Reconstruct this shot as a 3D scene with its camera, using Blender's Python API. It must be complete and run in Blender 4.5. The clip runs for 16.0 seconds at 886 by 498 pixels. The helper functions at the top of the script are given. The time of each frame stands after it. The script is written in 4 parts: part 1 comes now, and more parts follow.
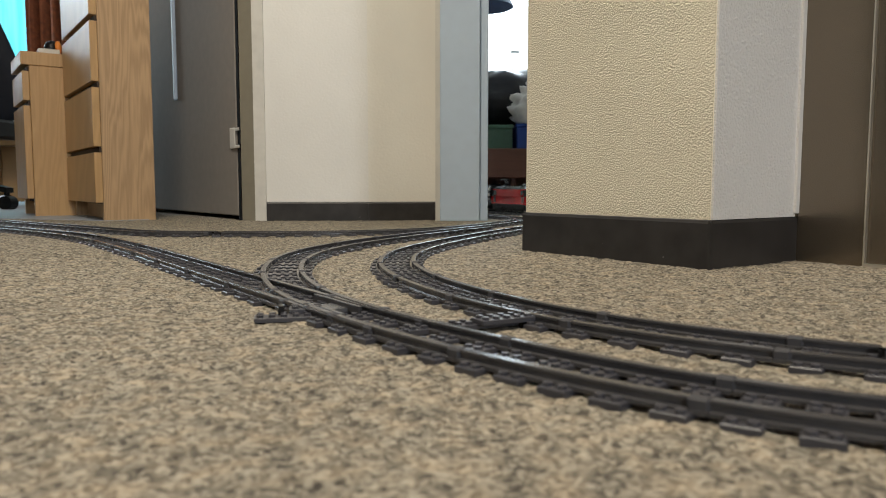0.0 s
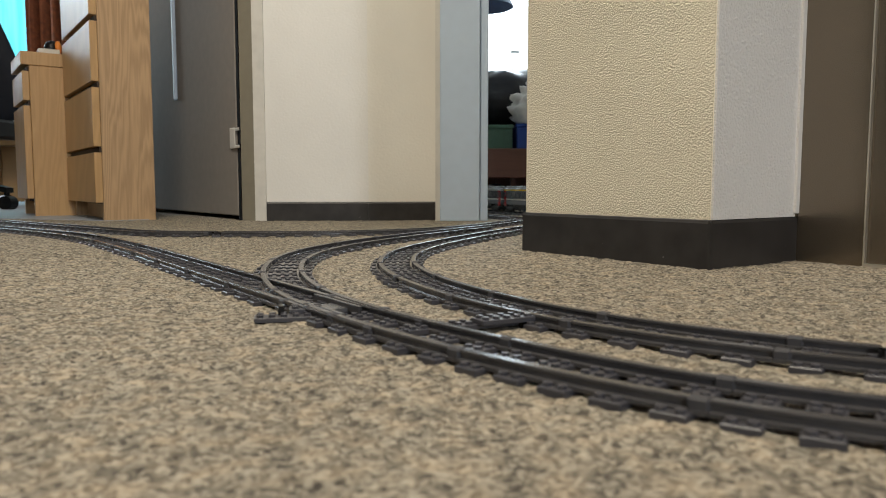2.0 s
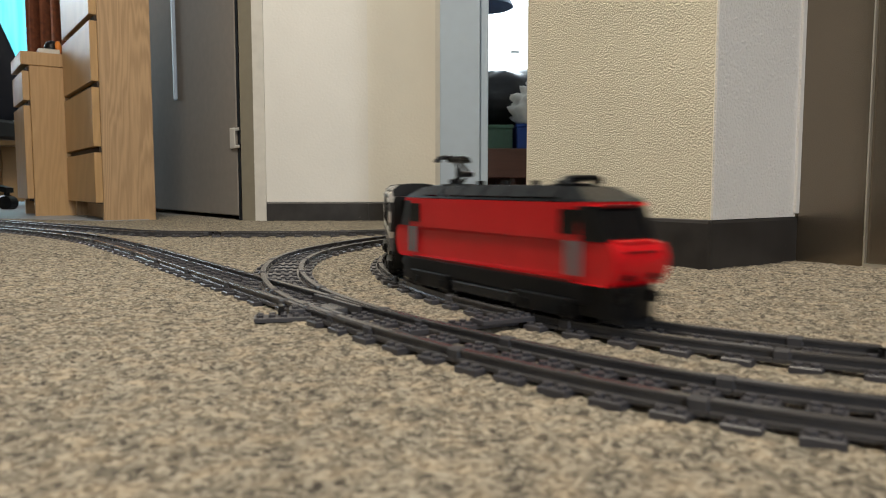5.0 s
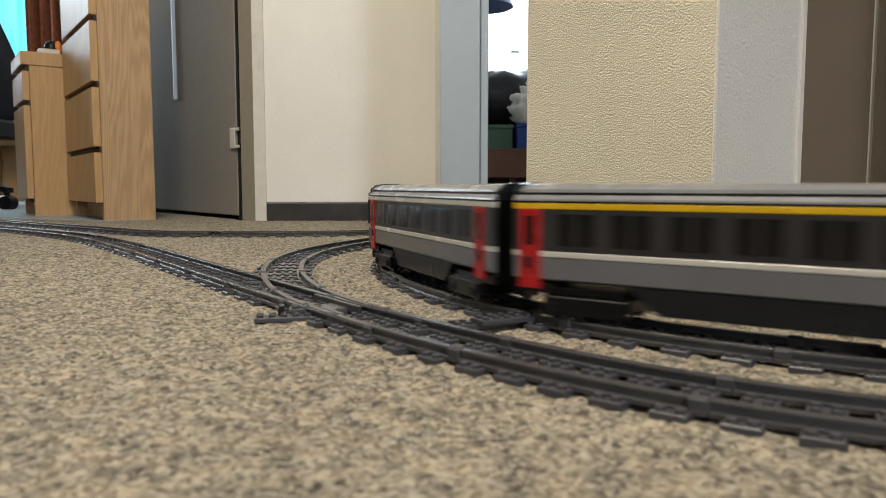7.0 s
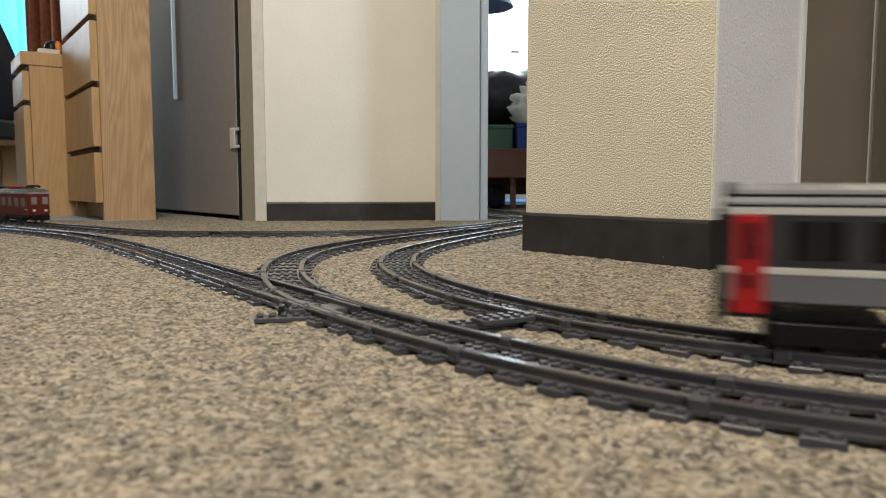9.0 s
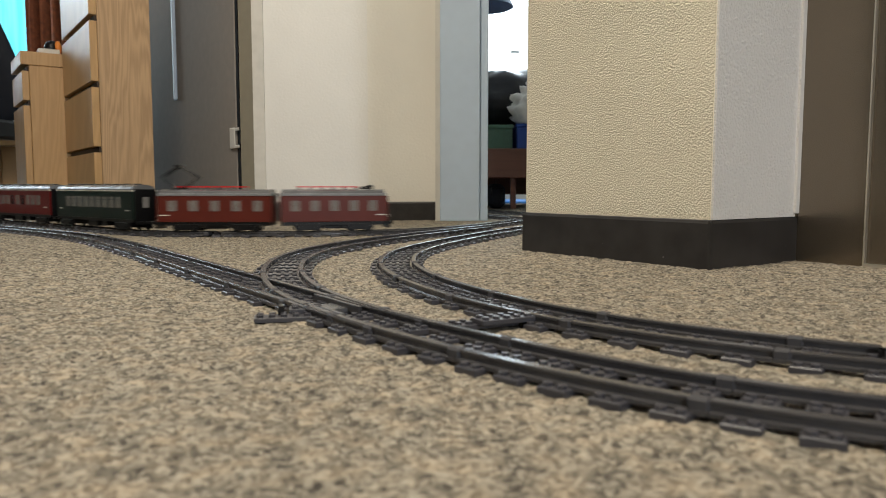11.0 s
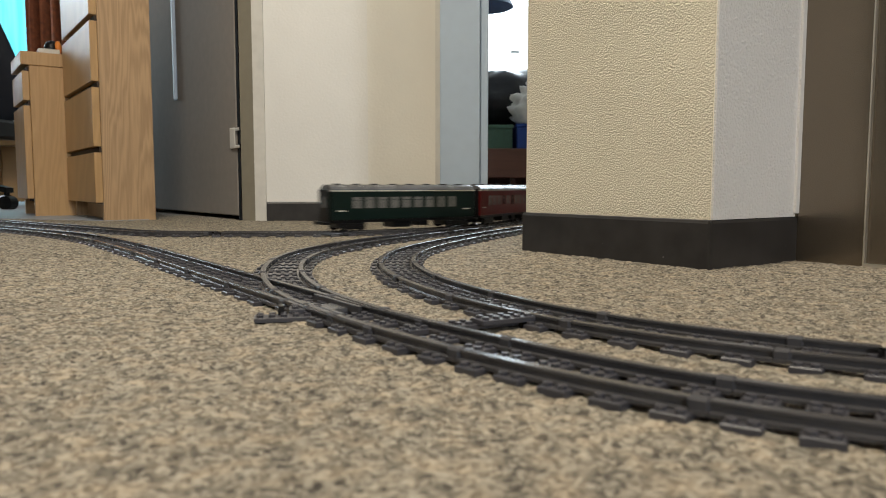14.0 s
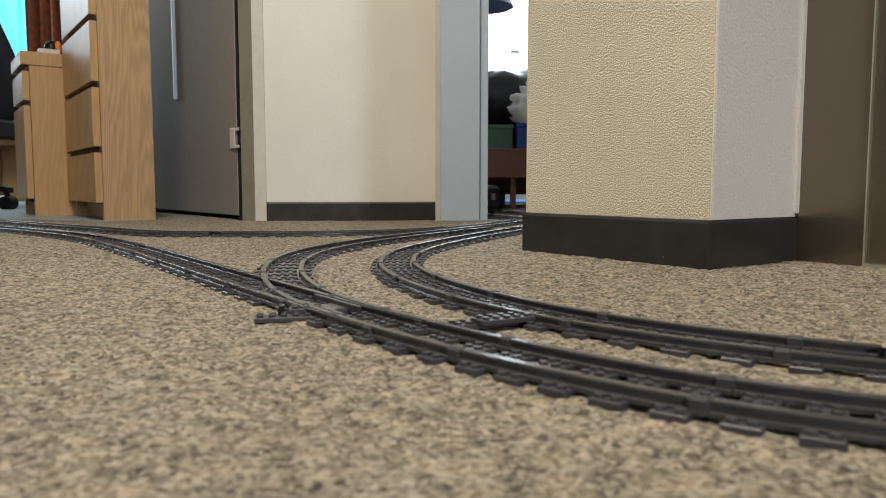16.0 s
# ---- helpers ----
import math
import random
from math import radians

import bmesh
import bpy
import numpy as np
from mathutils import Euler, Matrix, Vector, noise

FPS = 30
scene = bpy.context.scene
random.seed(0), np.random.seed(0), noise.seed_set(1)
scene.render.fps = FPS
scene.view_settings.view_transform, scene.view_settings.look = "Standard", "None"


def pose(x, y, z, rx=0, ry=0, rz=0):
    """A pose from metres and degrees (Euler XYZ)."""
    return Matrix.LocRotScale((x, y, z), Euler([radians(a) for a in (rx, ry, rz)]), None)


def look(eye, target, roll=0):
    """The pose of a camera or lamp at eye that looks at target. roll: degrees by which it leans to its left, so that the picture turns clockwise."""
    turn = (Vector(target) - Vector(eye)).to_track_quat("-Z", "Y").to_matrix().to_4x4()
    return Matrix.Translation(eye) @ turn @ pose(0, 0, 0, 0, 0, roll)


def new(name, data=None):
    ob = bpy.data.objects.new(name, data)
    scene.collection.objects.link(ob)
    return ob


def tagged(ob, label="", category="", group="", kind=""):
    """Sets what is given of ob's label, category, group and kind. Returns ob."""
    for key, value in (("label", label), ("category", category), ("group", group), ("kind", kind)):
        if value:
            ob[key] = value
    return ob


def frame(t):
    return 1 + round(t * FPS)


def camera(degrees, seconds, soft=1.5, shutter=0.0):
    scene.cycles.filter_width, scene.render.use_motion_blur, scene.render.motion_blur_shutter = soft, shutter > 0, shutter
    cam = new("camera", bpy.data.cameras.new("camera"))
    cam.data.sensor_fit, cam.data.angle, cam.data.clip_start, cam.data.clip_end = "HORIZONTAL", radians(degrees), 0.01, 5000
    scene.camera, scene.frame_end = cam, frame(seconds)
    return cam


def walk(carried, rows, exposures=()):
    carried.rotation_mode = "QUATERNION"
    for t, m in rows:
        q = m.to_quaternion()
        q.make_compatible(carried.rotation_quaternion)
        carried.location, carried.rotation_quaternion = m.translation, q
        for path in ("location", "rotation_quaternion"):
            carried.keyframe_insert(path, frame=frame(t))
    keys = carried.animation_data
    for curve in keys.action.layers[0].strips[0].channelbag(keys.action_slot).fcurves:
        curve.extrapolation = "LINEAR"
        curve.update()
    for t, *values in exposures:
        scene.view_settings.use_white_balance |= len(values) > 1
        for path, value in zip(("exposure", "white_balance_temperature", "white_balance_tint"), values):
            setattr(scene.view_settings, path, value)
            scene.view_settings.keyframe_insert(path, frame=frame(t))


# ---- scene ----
cam = camera(62.14, 16.0, soft=0.8, shutter=0.7)
CAM_H, CAM_TILT = 0.0938, 4.87
walk(cam, [(0.0, pose(0, 0, CAM_H, 90 - CAM_TILT, 0, 0)), (16.0, pose(0, 0, CAM_H, 90 - CAM_TILT, 0, 0))],
     exposures=[(0.0, 0.08), (4.2, 0.08), (6.3, 0.23), (9.2, 0.23), (11.3, 0.13), (14.0, 0.13), (16.0, 0.11)])
cam.data.dof.use_dof = True
cam.data.dof.focus_distance = 0.95
cam.data.dof.aperture_fstop = 13.0

# ---------------------------------------------------------------- light
world = bpy.data.worlds.new("sky")
scene.world = world
world.use_nodes = True
wn = world.node_tree.nodes
sky = wn.new("ShaderNodeTexSky")
sky.sky_type = "NISHITA"
sky.sun_disc = False
sky.sun_elevation, sky.sun_rotation = radians(38), radians(200)
world.node_tree.links.new(sky.outputs["Color"], wn["Background"].inputs["Color"])
wn["Background"].inputs["Strength"].default_value = 0.12


def area_lamp(name, eye, target, sx, sy, watts, colour):
    data = bpy.data.lights.new(name, "AREA")
    data.shape, data.size, data.size_y, data.energy, data.color = "RECTANGLE", sx, sy, watts, colour
    ob = new(name, data)
    ob.matrix_world = look(eye, target)
    return ob


CEIL = 2.5
area_lamp("hall_ceiling_lamp", (-0.45, 0.30, CEIL - 0.06), (-0.45, 0.31, 0), 0.5, 0.5, 53, (1.0, 0.905, 0.745))
area_lamp("left_room_daylight", (-3.9, 5.3, 1.5), (-1.7, 2.4, 0.2), 1.6, 1.3, 64, (0.80, 0.90, 1.0))
area_lamp("far_room_daylight", (0.9, 4.85, 1.6), (0.3, 2.4, 0.3), 1.4, 1.2, 40, (0.78, 0.9, 1.0))
# Unseen source behind the camera, set so the pillar shades the back wall.
area_lamp("unseen_rear_daylight", (1.56, -2.92, 1.25), (0.3, 1.0, 0.3), 0.3, 1.6, 46, (0.90, 0.95, 1.0))


# ---------------------------------------------------------------- materials
def material(name):
    m = bpy.data.materials.new(name)
    m.use_nodes = True
    nt = m.node_tree
    return m, nt, nt.nodes["Principled BSDF"]


def link(nt, a, b):
    nt.links.new(a, b)


def node(nt, kind, **inputs):
    n = nt.nodes.new(kind)
    for k, v in inputs.items():
        n.inputs[k].default_value = v
    return n


def coords(nt, sx=1, sy=1, sz=1):
    c = nt.nodes.new("ShaderNodeTexCoord")
    mp = nt.nodes.new("ShaderNodeMapping")
    mp.inputs["Scale"].default_value = (sx, sy, sz)
    link(nt, c.outputs["Object"], mp.inputs["Vector"])
    return mp.outputs["Vector"]


def ramp(nt, fac, stops):
    r = nt.nodes.new("ShaderNodeValToRGB")
    el = r.color_ramp.elements
    while len(el) < len(stops):
        el.new(0.5)
    for e, (p, c) in zip(el, stops):
        e.position, e.color = p, (*c, 1)
    link(nt, fac, r.inputs["Fac"])
    return r.outputs["Color"]


def bump(nt, bsdf, height, strength, distance):
    b = node(nt, "ShaderNodeBump", Strength=strength, Distance=distance)
    link(nt, height, b.inputs["Height"])
    link(nt, b.outputs["Normal"], bsdf.inputs["Normal"])


def plastic(name, colour, rough=0.28, vary=0.12, spec=0.4, metal=0.0):
    m, nt, b = material(name)
    v = coords(nt)
    n1 = node(nt, "ShaderNodeTexNoise", Scale=35.0, Detail=4.0)
    n2 = node(nt, "ShaderNodeTexNoise", Scale=400.0, Detail=2.0)
    link(nt, v, n1.inputs["Vector"]), link(nt, v, n2.inputs["Vector"])
    lo = tuple(max(c * (1 - vary), 0) for c in colour)
    hi = tuple(min(c * (1 + vary), 1) for c in colour)
    link(nt, ramp(nt, n1.outputs["Fac"], [(0.3, lo), (0.7, hi)]), b.inputs["Base Color"])
    rr = node(nt, "ShaderNodeMapRange")
    rr.inputs["To Min"].default_value, rr.inputs["To Max"].default_value = rough * 0.75, rough * 1.35
    link(nt, n1.outputs["Fac"], rr.inputs["Value"])
    link(nt, rr.outputs["Result"], b.inputs["Roughness"])
    b.inputs["Specular IOR Level"].default_value = spec
    b.inputs["Metallic"].default_value = metal
    bump(nt, b, n2.outputs["Fac"], 0.08, 0.0003)
    return m


def carpet_material():
    m, nt, b = material("carpet_loop_pile")
    v = coords(nt)
    vo = node(nt, "ShaderNodeTexVoronoi", Scale=430.0, Randomness=1.0)
    n1 = node(nt, "ShaderNodeTexNoise", Scale=230.0, Detail=4.0, Roughness=0.7)
    n2 = node(nt, "ShaderNodeTexNoise", Scale=3.0, Detail=3.0)
    n3 = node(nt, "ShaderNodeTexNoise", Scale=66.0, Detail=3.0)
    for n in (vo, n1, n2, n3):
        link(nt, v, n.inputs["Vector"])
    sep = nt.nodes.new("ShaderNodeSeparateColor")
    link(nt, vo.outputs["Color"], sep.inputs["Color"])

    def madd(a, k, c):
        q = node(nt, "ShaderNodeMath")
        q.operation = "MULTIPLY_ADD"
        link(nt, a, q.inputs[0])
        q.inputs[1].default_value = k
        if c is None:
            q.inputs[2].default_value = 0.0
        else:
            link(nt, c, q.inputs[2])
        return q.outputs[0]

    level = madd(sep.outputs["Red"], 0.35, madd(n1.outputs["Fac"], 0.40, madd(n3.outputs["Fac"], 0.38, None)))
    col = ramp(nt, level, [(0.35, (0.080, 0.069, 0.058)), (0.467, (0.180, 0.156, 0.124)), (0.578, (0.277, 0.241, 0.190)), (0.755, (0.45, 0.401, 0.325))])
    hue = ramp(nt, n3.outputs["Fac"], [(0.34, (0.96, 0.985, 1.0)), (0.50, (1.0, 1.0, 0.99)), (0.68, (1.05, 0.99, 0.92))])
    big = ramp(nt, n2.outputs["Fac"], [(0.3, (0.88, 0.88, 0.88)), (0.7, (1.0, 1.0, 1.0))])
    for extra in (hue, big):
        mm = nt.nodes.new("ShaderNodeMix")
        mm.data_type, mm.blend_type = "RGBA", "MULTIPLY"
        mm.inputs["Factor"].default_value = 1.0
        link(nt, col, mm.inputs["A"]), link(nt, extra, mm.inputs["B"])
        col = mm.outputs["Result"]
    link(nt, col, b.inputs["Base Color"])
    b.inputs["Roughness"].default_value = 0.95
    b.inputs["Specular IOR Level"].default_value = 0.1
    bump(nt, b, level, 0.8, 0.0040)
    return m


def plaster_material(name, colour, scale, depth, strength=0.9):
    m, nt, b = material(name)
    v = coords(nt)
    n1 = node(nt, "ShaderNodeTexNoise", Scale=scale, Detail=2.0, Roughness=0.5, Distortion=0.3)
    vo = node(nt, "ShaderNodeTexVoronoi", Scale=scale * 0.75, Randomness=1.0)
    n2 = node(nt, "ShaderNodeTexNoise", Scale=2.5, Detail=4.0)
    n3 = node(nt, "ShaderNodeTexNoise", Scale=22.0, Detail=3.0)
    for n in (n1, n2, n3, vo):
        link(nt, v, n.inputs["Vector"])
    lo, hi = tuple(c * 0.90 for c in colour), colour
    link(nt, ramp(nt, n2.outputs["Fac"], [(0.35, lo), (0.65, hi)]), b.inputs["Base Color"])
    b.inputs["Roughness"].default_value = 0.8
    grain = node(nt, "ShaderNodeMath")
    grain.operation = "MULTIPLY_ADD"
    link(nt, vo.outputs["Distance"], grain.inputs[0])
    grain.inputs[1].default_value = -0.45
    link(nt, n1.outputs["Fac"], grain.inputs[2])
    mul = node(nt, "ShaderNodeMath")
    mul.operation = "MULTIPLY"
    link(nt, grain.outputs[0], mul.inputs[0])
    link(nt, ramp(nt, n3.outputs["Fac"], [(0.3, (0.55, 0.55, 0.55)), (0.65, (1, 1, 1))]), mul.inputs[1])
    bump(nt, b, mul.outputs[0], strength, depth)
    return m


def wood_material(name, a, bcol, grain=(60, 60, 4), rough=0.45, rings=(9, 9, 0.9)):
    m, nt, b = material(name)
    v = coords(nt, *grain)
    n1 = node(nt, "ShaderNodeTexNoise", Scale=1.0, Detail=5.0, Roughness=0.6, Distortion=1.2)
    link(nt, v, n1.inputs["Vector"])
    v2 = coords(nt, *rings)
    w = nt.nodes.new("ShaderNodeTexWave")
    w.inputs["Scale"].default_value, w.inputs["Distortion"].default_value, w.inputs["Detail"].default_value = 1.6, 7.0, 3.0
    link(nt, v2, w.inputs["Vector"])
    ad = node(nt, "ShaderNodeMath")
    ad.operation = "MULTIPLY_ADD"
    link(nt, w.outputs["Fac"], ad.inputs[0])
    ad.inputs[1].default_value = 0.3
    link(nt, n1.outputs["Fac"], ad.inputs[2])
    link(nt, ramp(nt, ad.outputs[0], [(0.3, a), (0.85, bcol)]), b.inputs["Base Color"])
    b.inputs["Roughness"].default_value = rough
    bump(nt, b, n1.outputs["Fac"], 0.12, 0.0006)
    return m


def brushed_metal(name, colour, rough=0.35):
    m, nt, b = material(name)
    v = coords(nt, 400, 400, 6)
    n1 = node(nt, "ShaderNodeTexNoise", Scale=1.0, Detail=3.0)
    link(nt, v, n1.inputs["Vector"])
    v2 = coords(nt, 4, 4, 4)
    n2 = node(nt, "ShaderNodeTexNoise", Scale=1.0, Detail=3.0)
    link(nt, v2, n2.inputs["Vector"])
    link(nt, ramp(nt, n2.outputs["Fac"], [(0.3, tuple(c * 0.85 for c in colour)), (0.7, colour)]), b.inputs["Base Color"])
    b.inputs["Metallic"].default_value = 0.85
    b.inputs["Roughness"].default_value = rough
    bump(nt, b, n1.outputs["Fac"], 0.15, 0.0004)
    return m


def glow(name, colour, strength):
    m, nt, b = material(name)
    b.inputs["Base Color"].default_value = (*colour, 1)
    b.inputs["Emission Color"].default_value = (*colour, 1)
    b.inputs["Emission Strength"].default_value = strength
    return m


CARPET = carpet_material()
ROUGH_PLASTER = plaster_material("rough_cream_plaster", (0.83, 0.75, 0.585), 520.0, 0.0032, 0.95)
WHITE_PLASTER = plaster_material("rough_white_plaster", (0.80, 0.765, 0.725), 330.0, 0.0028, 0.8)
WALL_PAINT = plaster_material("smooth_wall_paint", (0.80, 0.772, 0.728), 170.0, 0.0010, 0.5)
# Same wall paint with the warm indoor light put into its colour.
WARM_LIT_PAINT = plaster_material("warm_lit_wall_paint", (0.80, 0.760, 0.685), 170.0, 0.0010, 0.5)
CEIL_PAINT = plaster_material("ceiling_paint", (0.82, 0.80, 0.76), 200.0, 0.0006, 0.4)
SKIRTING = plastic("dark_vinyl_skirting", (0.030, 0.027, 0.026), 0.42, 0.25)
nt_ = SKIRTING.node_tree
sp_ = node(nt_, "ShaderNodeTexNoise", Scale=170.0, Detail=1.0)
link(nt_, coords(nt_), sp_.inputs["Vector"])
mx_ = nt_.nodes.new("ShaderNodeMix")          # pale scuffs
mx_.data_type = "RGBA"
bs_ = nt_.nodes["Principled BSDF"]
link(nt_, ramp(nt_, sp_.outputs["Fac"], [(0.81, (0, 0, 0)), (0.86, (1, 1, 1))]), mx_.inputs["Factor"])
link(nt_, bs_.inputs["Base Color"].links[0].from_socket, mx_.inputs["A"])
mx_.inputs["B"].default_value = (0.22, 0.21, 0.20, 1)
link(nt_, mx_.outputs["Result"], bs_.inputs["Base Color"])
FRAME_GREY = plastic("grey_blue_frame_paint", (0.50, 0.59, 0.71), 0.4, 0.02)
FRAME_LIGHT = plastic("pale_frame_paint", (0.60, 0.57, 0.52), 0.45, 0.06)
# Jamb colour: darker and more olive than the frame face.
FRAME_OLIVE = plastic("olive_grey_jamb", (0.24, 0.215, 0.165), 0.5, 0.06)
DOOR_GREY = plastic("grey_door_paint", (0.26, 0.230, 0.204), 0.8, 0.08)
METAL_BROWN = brushed_metal("bronze_brushed_steel", (0.235, 0.195, 0.150), 0.24)
METAL_EDGE = brushed_metal("bright_steel_edge", (0.75, 0.70, 0.62), 0.3)
STEEL = brushed_metal("steel", (0.62, 0.64, 0.66), 0.3)


def cathedral_wood(name, a, bcol, centre, rough):
    """Flat-sawn veneer: long nested arches with fine pores along z."""
    m, nt, b = material(name)
    c = nt.nodes.new("ShaderNodeTexCoord")
    mp = nt.nodes.new("ShaderNodeMapping")
    mp.inputs["Location"].default_value = centre
    mp.inputs["Scale"].default_value = (1.0, 9.0, 0.75)
    link(nt, c.outputs["Object"], mp.inputs["Vector"])
    warp = node(nt, "ShaderNodeTexNoise", Scale=2.6, Detail=3.0)
    link(nt, mp.outputs["Vector"], warp.inputs["Vector"])
    add = nt.nodes.new("ShaderNodeMix")
    add.data_type, add.blend_type = "RGBA", "ADD"
    add.inputs["Factor"].default_value = 0.75
    link(nt, mp.outputs["Vector"], add.inputs["A"]), link(nt, warp.outputs["Color"], add.inputs["B"])
    w = nt.nodes.new("ShaderNodeTexWave")
    w.wave_type, w.rings_direction = "RINGS", "SPHERICAL"
    w.inputs["Scale"].default_value, w.inputs["Distortion"].default_value = 3.2, 1.2
    w.inputs["Detail"].default_value, w.inputs["Detail Scale"].default_value = 2.0, 2.0
    link(nt, add.outputs["Result"], w.inputs["Vector"])
    pores = node(nt, "ShaderNodeTexNoise", Scale=1.0, Detail=4.0, Roughness=0.65)
    link(nt, coords(nt, 240, 240, 7), pores.inputs["Vector"])
    tone = node(nt, "ShaderNodeTexNoise", Scale=5.0, Detail=3.0)
    link(nt, coords(nt), tone.inputs["Vector"])
    total = None
    for sock, k in ((w.outputs["Fac"], 0.30), (pores.outputs["Fac"], 0.48), (tone.outputs["Fac"], 0.22)):
        q = node(nt, "ShaderNodeMath")
        q.operation = "MULTIPLY_ADD"
        link(nt, sock, q.inputs[0])
        q.inputs[1].default_value = k
        if total is None:
            q.inputs[2].default_value = 0.0
        else:
            link(nt, total, q.inputs[2])
        total = q.outputs[0]
    link(nt, ramp(nt, total, [(0.20, a), (0.82, bcol)]), b.inputs["Base Color"])
    b.inputs["Roughness"].default_value = rough
    bump(nt, b, pores.outputs["Fac"], 0.12, 0.0005)
    return m


OAK = cathedral_wood("oak_veneer", (0.315, 0.195, 0.100), (0.515, 0.335, 0.180), (0.0, 0.62, -0.1), 0.42)
BIRCH = cathedral_wood("warm_birch_veneer", (0.39, 0.230, 0.095), (0.49, 0.300, 0.130), (0.3, 0.9, 0.4), 0.40)
BED_WOOD = wood_material("red_brown_wood", (0.085, 0.030, 0.018), (0.14, 0.05, 0.03), (4, 60, 60), 0.45, (0.6, 9, 9))
# Dark brown that puts the shade of gaps and recesses into the colour.
DARK_GAP = plastic("gap_shade_brown", (0.03, 0.017, 0.01), 0.6)
TRACK_GREY = plastic("dark_grey_brick_plastic", (0.066, 0.063, 0.065), 0.20, 0.10, 0.27)
SLEEPER_GREY = plastic("charcoal_brick_plastic", (0.062, 0.060, 0.068), 0.36, 0.12)
CLIP_GREY = plastic("dull_grey_brick_plastic", (0.064, 0.062, 0.067), 0.6, 0.12, 0.2)
BLACK = plastic("black_brick_plastic", (0.0045, 0.0045, 0.005), 0.32, 0.12, 0.3)
RED = plastic("red_brick_plastic", (0.60, 0.009, 0.013), 0.22, 0.06)
DARK_RED = plastic("dark_red_brick_plastic", (0.105, 0.006, 0.006), 0.32, 0.08, 0.25)
BROWN_RED = plastic("reddish_brown_brick_plastic", (0.095, 0.016, 0.010), 0.32, 0.08, 0.25)
DARK_GREEN = plastic("dark_green_brick_plastic", (0.0035, 0.0115, 0.009), 0.32, 0.1, 0.25)
ROOF_GREY = plastic("dark_bluish_roof_plastic", (0.014, 0.015, 0.017), 0.24, 0.1, 0.35)
# Rubber of the gangways, and the shaded door gap as a black colour.
RUBBER_AND_GAP = plastic("matt_black_rubber_and_gap", (0.006, 0.006, 0.006), 0.9, 0.1, 0.1)
DOOR_RED = plastic("deep_red_brick_plastic", (0.42, 0.010, 0.013), 0.25, 0.06)
PANEL_GREY = plastic("bluish_grey_panel_plastic", (0.148, 0.145, 0.152), 0.17, 0.06)
LIGHT_GREY = plastic("light_grey_brick_plastic", (0.20, 0.20, 0.205), 0.25, 0.06)
MID_GREY = plastic("mid_grey_brick_plastic", (0.115, 0.115, 0.12), 0.25, 0.06)
WHITE = plastic("white_brick_plastic", (0.60, 0.565, 0.50), 0.25, 0.05)
YELLOW = plastic("yellow_brick_plastic", (0.70, 0.43, 0.012), 0.25, 0.05)
BAND_GREY = plastic("dark_window_band_plastic", (0.030, 0.028, 0.029), 0.3, 0.1)
TRANS_BLACK = plastic("smoked_window_plastic", (0.005, 0.0045, 0.005), 0.12, 0.1, 0.3)
PALE_WINDOW = plastic("clear_window_plastic", (0.19, 0.18, 0.168), 0.12, 0.15, 0.7)
CHAIR_BLACK = plastic("black_chair_fabric", (0.012, 0.014, 0.022), 0.7)
CURTAIN_BROWN = plastic("rust_brown_curtain_cloth", (0.20, 0.055, 0.02), 0.85, 0.3)
BAG_BLACK = plastic("black_bin_bag", (0.010, 0.010, 0.013), 0.3)
BAG_WHITE = plastic("white_plastic_bag", (0.66, 0.64, 0.60), 0.35, 0.1)
BOX_GREEN = plastic("dull_green_box", (0.06, 0.12, 0.085), 0.6)
BOX_BLUE = plastic("deep_blue_box", (0.015, 0.05, 0.24), 0.5)
# Blue window light on the far floor, put into a base colour.
LIT_FLOOR_BLUE = plastic("lit_floor_blue", (0.04, 0.22, 0.62), 0.35)
SHADE_BLUE = plastic("slate_lamp_shade", (0.10, 0.14, 0.22), 0.6)
ORANGE = plastic("orange_toy_plastic", (0.65, 0.20, 0.03), 0.4)
SKY_CYAN, nt_, bs_ = material("bright_cyan_net_curtain")
wv_ = node(nt_, "ShaderNodeTexNoise", Scale=1.0, Detail=3.0)
link(nt_, coords(nt_, 22, 22, 1.5), wv_.inputs["Vector"])
link(nt_, ramp(nt_, wv_.outputs["Fac"], [(0.35, (0.05, 0.42, 0.52)), (0.65, (0.16, 0.66, 0.76))]), bs_.inputs["Emission Color"])
bs_.inputs["Base Color"].default_value = (0.1, 0.5, 0.6, 1)
bs_.inputs["Emission Strength"].default_value = 1.15
SKY_WHITE = glow("overcast_white_sky", (0.80, 0.93, 1.0), 3.2)
# Blue-grey of daylight on the carpet, put into a floor colour.
DAYLIT_FLOOR_GREY = plastic("daylit_carpet_blue_grey", (0.30, 0.33, 0.37), 0.38, 0.08)


# ---------------------------------------------------------------- mesh helpers
def box(bm, x0, x1, y0, y1, z0, z1, bev=0.0):
    vs = [bm.verts.new((x, y, z)) for z in (z0, z1) for x, y in ((x0, y0), (x1, y0), (x1, y1), (x0, y1))]
    fs = [bm.faces.new([vs[i] for i in f]) for f in
          ((3, 2, 1, 0), (4, 5, 6, 7), (0, 1, 5, 4), (1, 2, 6, 5), (2, 3, 7, 6), (3, 0, 4, 7))]
    if bev:
        ed = list({e for f in fs for e in f.edges})
        bmesh.ops.bevel(bm, geom=ed, offset=bev, segments=1, affect="EDGES")
    return bm


